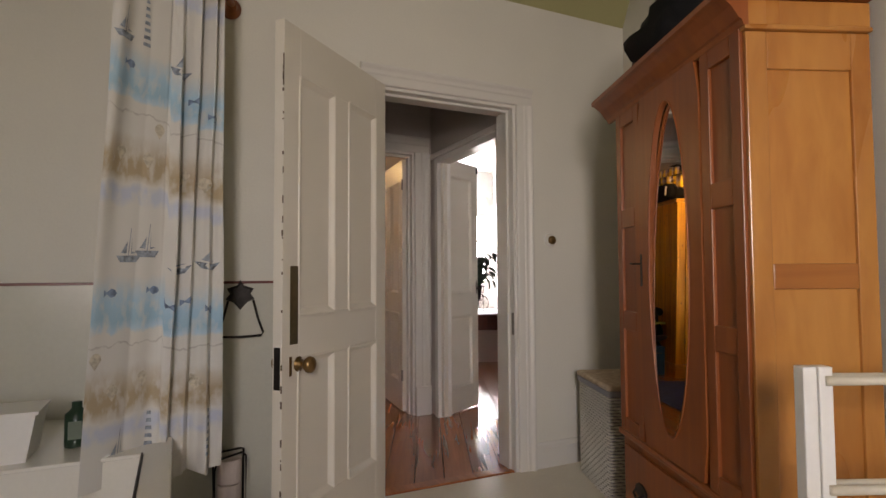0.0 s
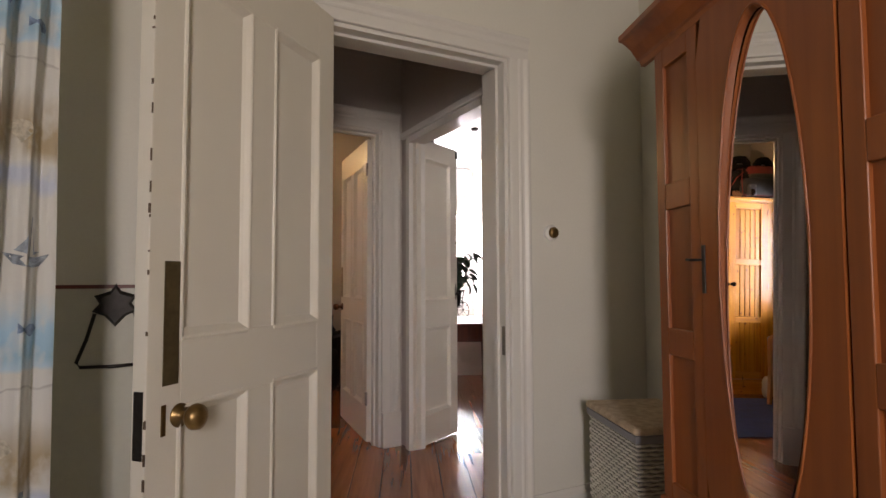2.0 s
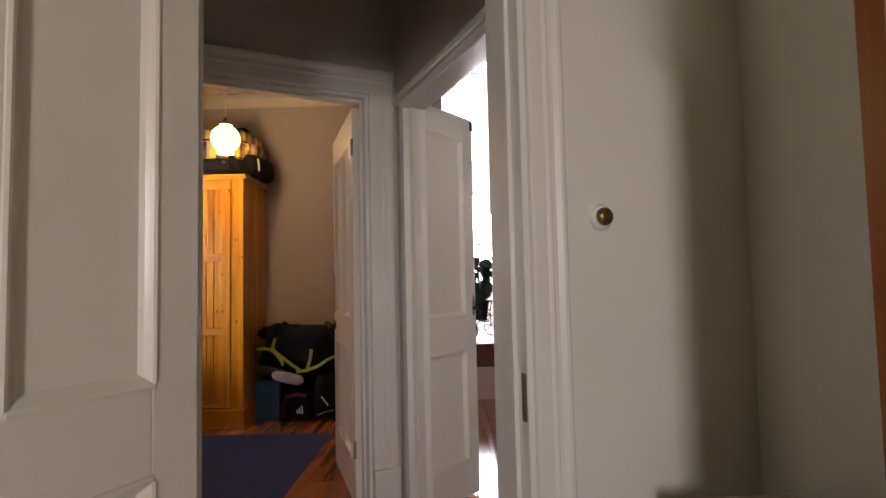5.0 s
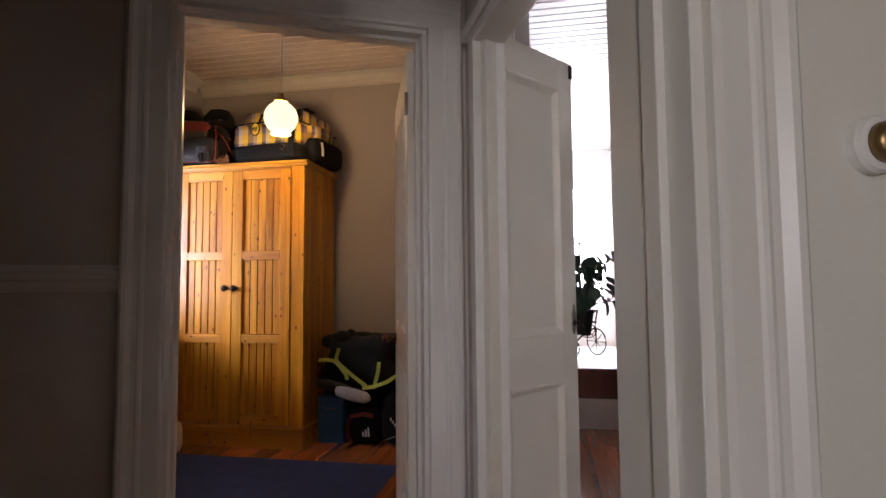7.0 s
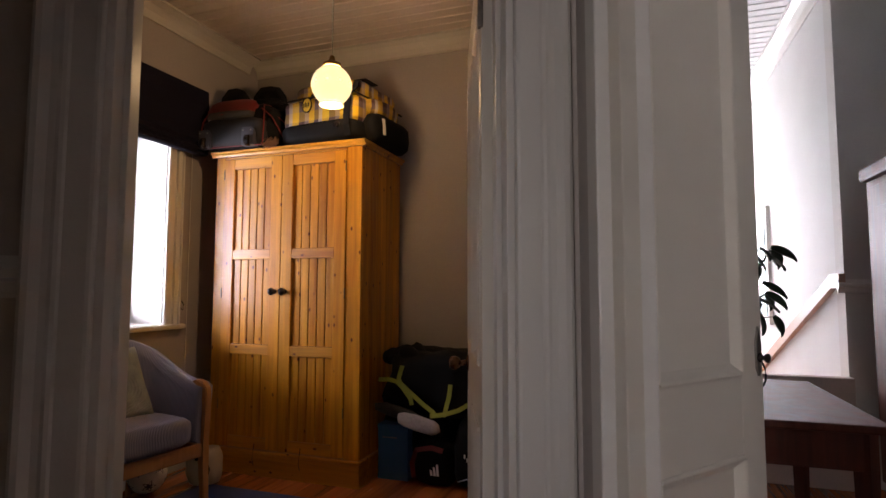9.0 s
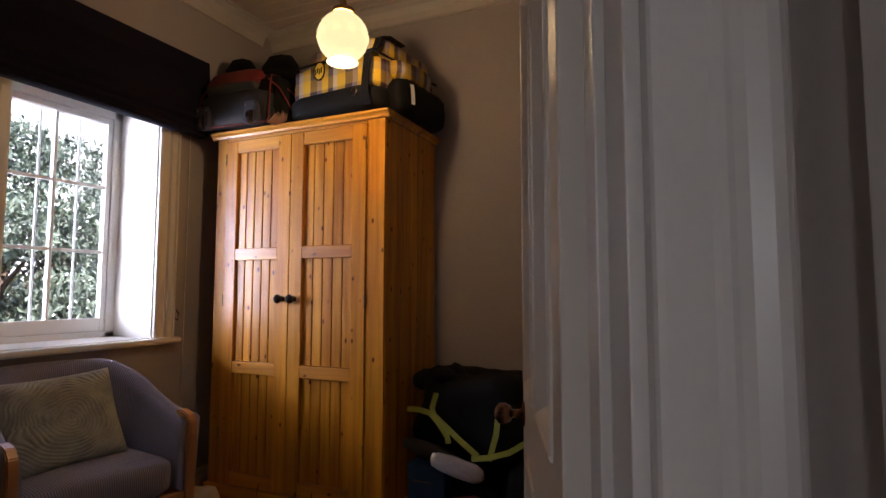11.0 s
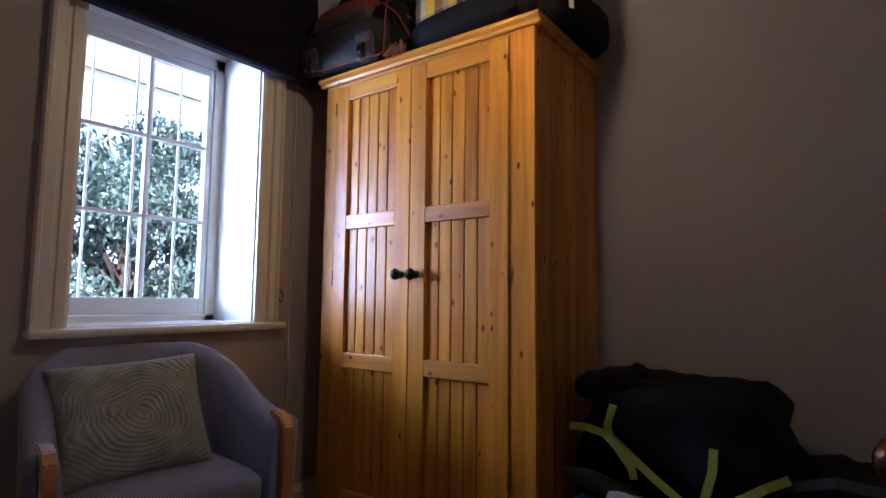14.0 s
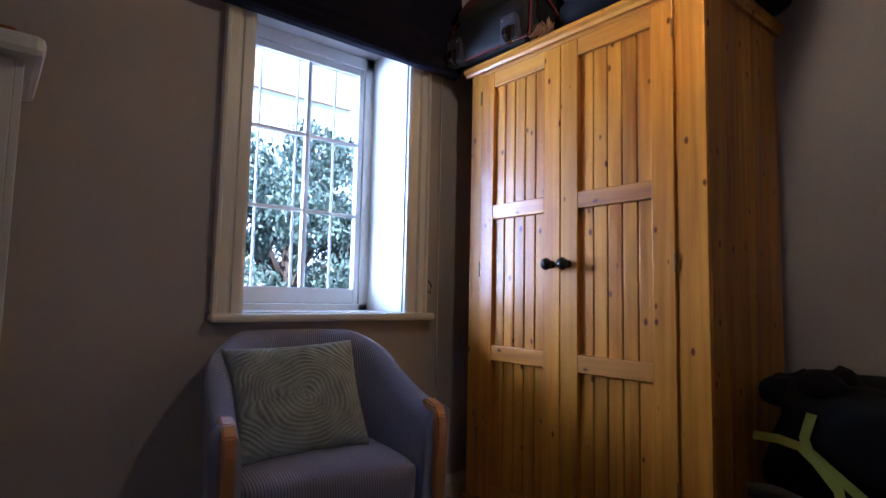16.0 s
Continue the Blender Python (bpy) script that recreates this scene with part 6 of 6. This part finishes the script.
strap(b, [(-0.125, -0.1, 0.04), (-0.13, -0.122, 0.13), (-0.1, -0.13, 0.215), (0.0, -0.128, 0.235), (0.07, -0.125, 0.22)], 0.03, 0.005, (0, -1, 0.2))
part("red_edging", b, M_REDF, rs, "dull red edging")
for i in range(3):
    b = bmesh.new()
    x = -0.005 + i * 0.02
    prism(b, [(x, 0.075), (x + 0.014, 0.075), (x + 0.008 + 0.0 * i, 0.085 + 0.018 * (i + 1)), (x - 0.004, 0.09 + 0.018 * (i + 1))], -0.138, -0.132, "y")
    part("white_stripe", b, M_WHITEPL, rs)
ck = thing("rubber_clogs_bag", pose(-0.52, 7.36, 0), "dark rucksack with a pale printed edge on the floor", "bag")
b = bmesh.new()
soft_box(b, 0.3, 0.3, 0.42, 3.5, 0.05, None, 28, 21)
part("bag_body", b, M_BLACKF, ck, smooth=True)
for i in range(4):
    slab("printed_mark", M_WHITEPL, ck, -0.06 + i * 0.016, -0.05 + i * 0.016, -0.156, -0.15, 0.20 - i * 0.02, 0.222 - i * 0.02, 0.001)
b = bmesh.new()
tube(b, [(-0.1, -0.15, 0.06), (-0.02, -0.155, 0.09), (0.08, -0.15, 0.11)], 0.004, 6)
part("piping", b, M_STEEL, ck)
fl = thing("kit_bag", pose(-0.30, 7.46, 0, 0, 0, -4), "low black kit bag with white lettering marks beside the holdall", "bag")
b = bmesh.new()
soft_box(b, 0.46, 0.34, 0.60, 3.2, 0.08, None, 30, 41)
part("bag_body", b, M_BLACKF, fl, smooth=True)
for i in range(5):
    slab("printed_mark", M_WHITEPL, fl, -0.05 + i * 0.024, -0.035 + i * 0.024, -0.178, -0.172, 0.40 + 0.004 * i, 0.445 + 0.004 * i, 0.001)
b = bmesh.new()
strap(b, [(-0.16, -0.16, 0.52), (-0.05, -0.175, 0.56), (0.08, -0.17, 0.55), (0.18, -0.14, 0.48)], 0.03, 0.005, (0, -1, 0.2))
part("handle", b, M_GREYF, fl)
un = thing("folded_blanket", pose(-0.96, 7.49, 0), "dark folded bedding under the holdall", "blanket")
b = bmesh.new()
soft_box(b, 0.5, 0.26, 0.40, 4, 0.05, None, 24, 31)
part("blanket_body", b, M_BLACKF, un, smooth=True)
un2 = thing("folded_blanket", pose(-0.60, 7.56, 0), "dark folded bedding under the holdall", "blanket")
b = bmesh.new()
soft_box(b, 0.34, 0.24, 0.42, 4, 0.05, None, 24, 37)
part("blanket_body", b, M_BLACKF, un2, smooth=True)

# ---- rug ----
rg = thing("rug", Matrix(), "flat blue woven rug on the bedroom floor", "rug")
b = bmesh.new()
box(b, -2.12, -0.40, 5.42, 6.83, 0.0005, 0.010, 0.004)
part("rug_body", b, M_RUG, rg)

# ---- white shelf unit by the window wall ----
su_ = thing("shelf_unit", pose(-2.50, 4.75, 0), "white painted cupboard with a thick shelf top against the wall", "cupboard")
slab("side_panel", M_TRIM, su_, 0, 0.40, 0.60, 0.62, 0, 1.60, 0.003)
slab("side_panel", M_TRIM, su_, 0, 0.40, 0.0, 0.02, 0, 1.60, 0.003)
slab("front", M_TRIM, su_, 0.385, 0.405, 0.02, 0.60, 0.05, 1.60, 0.003)
slab("shelf_top", M_TRIM, su_, 0, 0.45, -0.04, 0.66, 1.60, 1.66, 0.02)
bk_ = thing("wooden_tray", pose(-2.46, 4.9, 1.66), "brown wooden tray lying on the white cupboard", "tray")
slab("tray_body", M_WARD, bk_, 0, 0.34, 0, 0.45, 0, 0.03, 0.008)

# ---- outside ----
bm = bmesh.new()
box(bm, -60, 60, -60, 60, -0.6, -0.3)
structure("ground", bm, mat("garden_ground", (0.10, 0.09, 0.05), 0.95, var=0.3, scale=1.5), "dry garden ground")
M_FOL = mat("garden_leaf", (0.14, 0.18, 0.125), 0.35, var=0.35, scale=2, rnd=0.2)
random.seed(21)


def leaf_cloud(b, centre, rad, n, size):
    for i in range(n):
        d = Vector((random.gauss(0, 1), random.gauss(0, 1), random.gauss(0, 1))).normalized()
        p = Vector(centre) + Vector((d.x * rad[0], d.y * rad[1], d.z * rad[2])) * random.uniform(0.55, 1.05)
        s = size * random.uniform(0.6, 1.3)
        m = Matrix.Translation(p) @ Euler((random.uniform(0, 6.3), random.uniform(0, 6.3), random.uniform(0, 6.3))).to_matrix().to_4x4()
        q = [b.verts.new(m @ Vector(c)) for c in ((-s, 0, 0), (0, -s * 0.45, 0.1 * s), (s, 0, 0), (0, s * 0.45, 0.1 * s))]
        b.faces.new(q)


for tx, ty, hh in ((-6.6, 8.0, 3.1), (-7.0, 10.2, 3.4), (-6.4, 6.0, 2.6), (-7.4, 12.6, 3.6), (-5.7, 7.3, 1.35), (-5.9, 8.8, 1.5), (-6.1, 10.4, 1.6)):
    tr = thing("tree", pose(tx, ty, -0.3), "leafy garden tree with sunlit grey-green foliage" if hh > 2 else "low leafy garden shrub with grey-green foliage", "tree", "garden trees")
    b = bmesh.new()
    tube(b, [(0, 0, 0), (0.05, 0.03, hh * 0.4), (0.0, 0.1, hh * 0.75)], [0.12, 0.09, 0.04], 8)
    for k in range(6):
        a = k * 1.05
        tube(b, [(0.03, 0.03, hh * 0.3 + 0.1 * k), (0.5 * math.cos(a), 0.5 * math.sin(a), hh * 0.5 + 0.12 * k), (0.9 * math.cos(a), 0.9 * math.sin(a), hh * 0.6 + 0.12 * k)], [0.05, 0.03, 0.012], 6)
    part("trunk", b, M_CHIP, tr)
    b = bmesh.new()
    for k in range(26):
        a, rr, zz = random.uniform(0, 6.28), random.uniform(0.2, 1.15), random.uniform(0.12, 1.0)
        leaf_cloud(b, (rr * math.cos(a), rr * math.sin(a), zz * hh), (0.42, 0.42, 0.34), 900, 0.042)
    part("crown", b, M_FOL, tr)["kind"] = "stuff"
hs_ = thing("neighbour_house", pose(-12, 4, -0.3), "cream neighbouring house with a sandy brick band under its eaves", "house")
slab("wall", M_LANDWALL, hs_, -4, 0, 0, 16, 0, 7.6)
slab("brick_band", mat("sandy_brick_band", (0.5, 0.33, 0.18), 0.8, var=0.15, scale=4), hs_, 0.0, 0.08, 0, 7.9, 5.75, 6.75, 0.01)
slab("eaves", M_TRIM, hs_, -4.2, 0.4, -0.3, 16.3, 7.6, 7.75, 0.02)

# ---- floor planks ----
random.seed(8)
x = -2.52
k = 0
shared = {}
while x < 3.4:
    ys = 3.3 + random.uniform(-0.8, 0.0)
    while ys < 12.2:
        ln2 = random.choice((2.4, 3.0, 3.6))
        y1 = min(ys + ln2, 12.25)
        key = round(y1 - ys, 2)
        if key not in shared:
            b = bmesh.new()
            box(b, 0.0012, 0.168 - 0.0012, 0.0008, key - 0.0008, -0.021, 0.0, 0.0025, None, 1)
            me = bpy.data.meshes.new("plank")
            bmesh.ops.recalc_face_normals(b, faces=b.faces)
            b.to_mesh(me)
            b.free()
            me.materials.append(M_PLANK)
            shared[key] = me
        o = new("plank", shared[key])
        o.parent = floor
        o.matrix_basis = pose(x, ys, 0)
        ys = y1
    x += 0.168
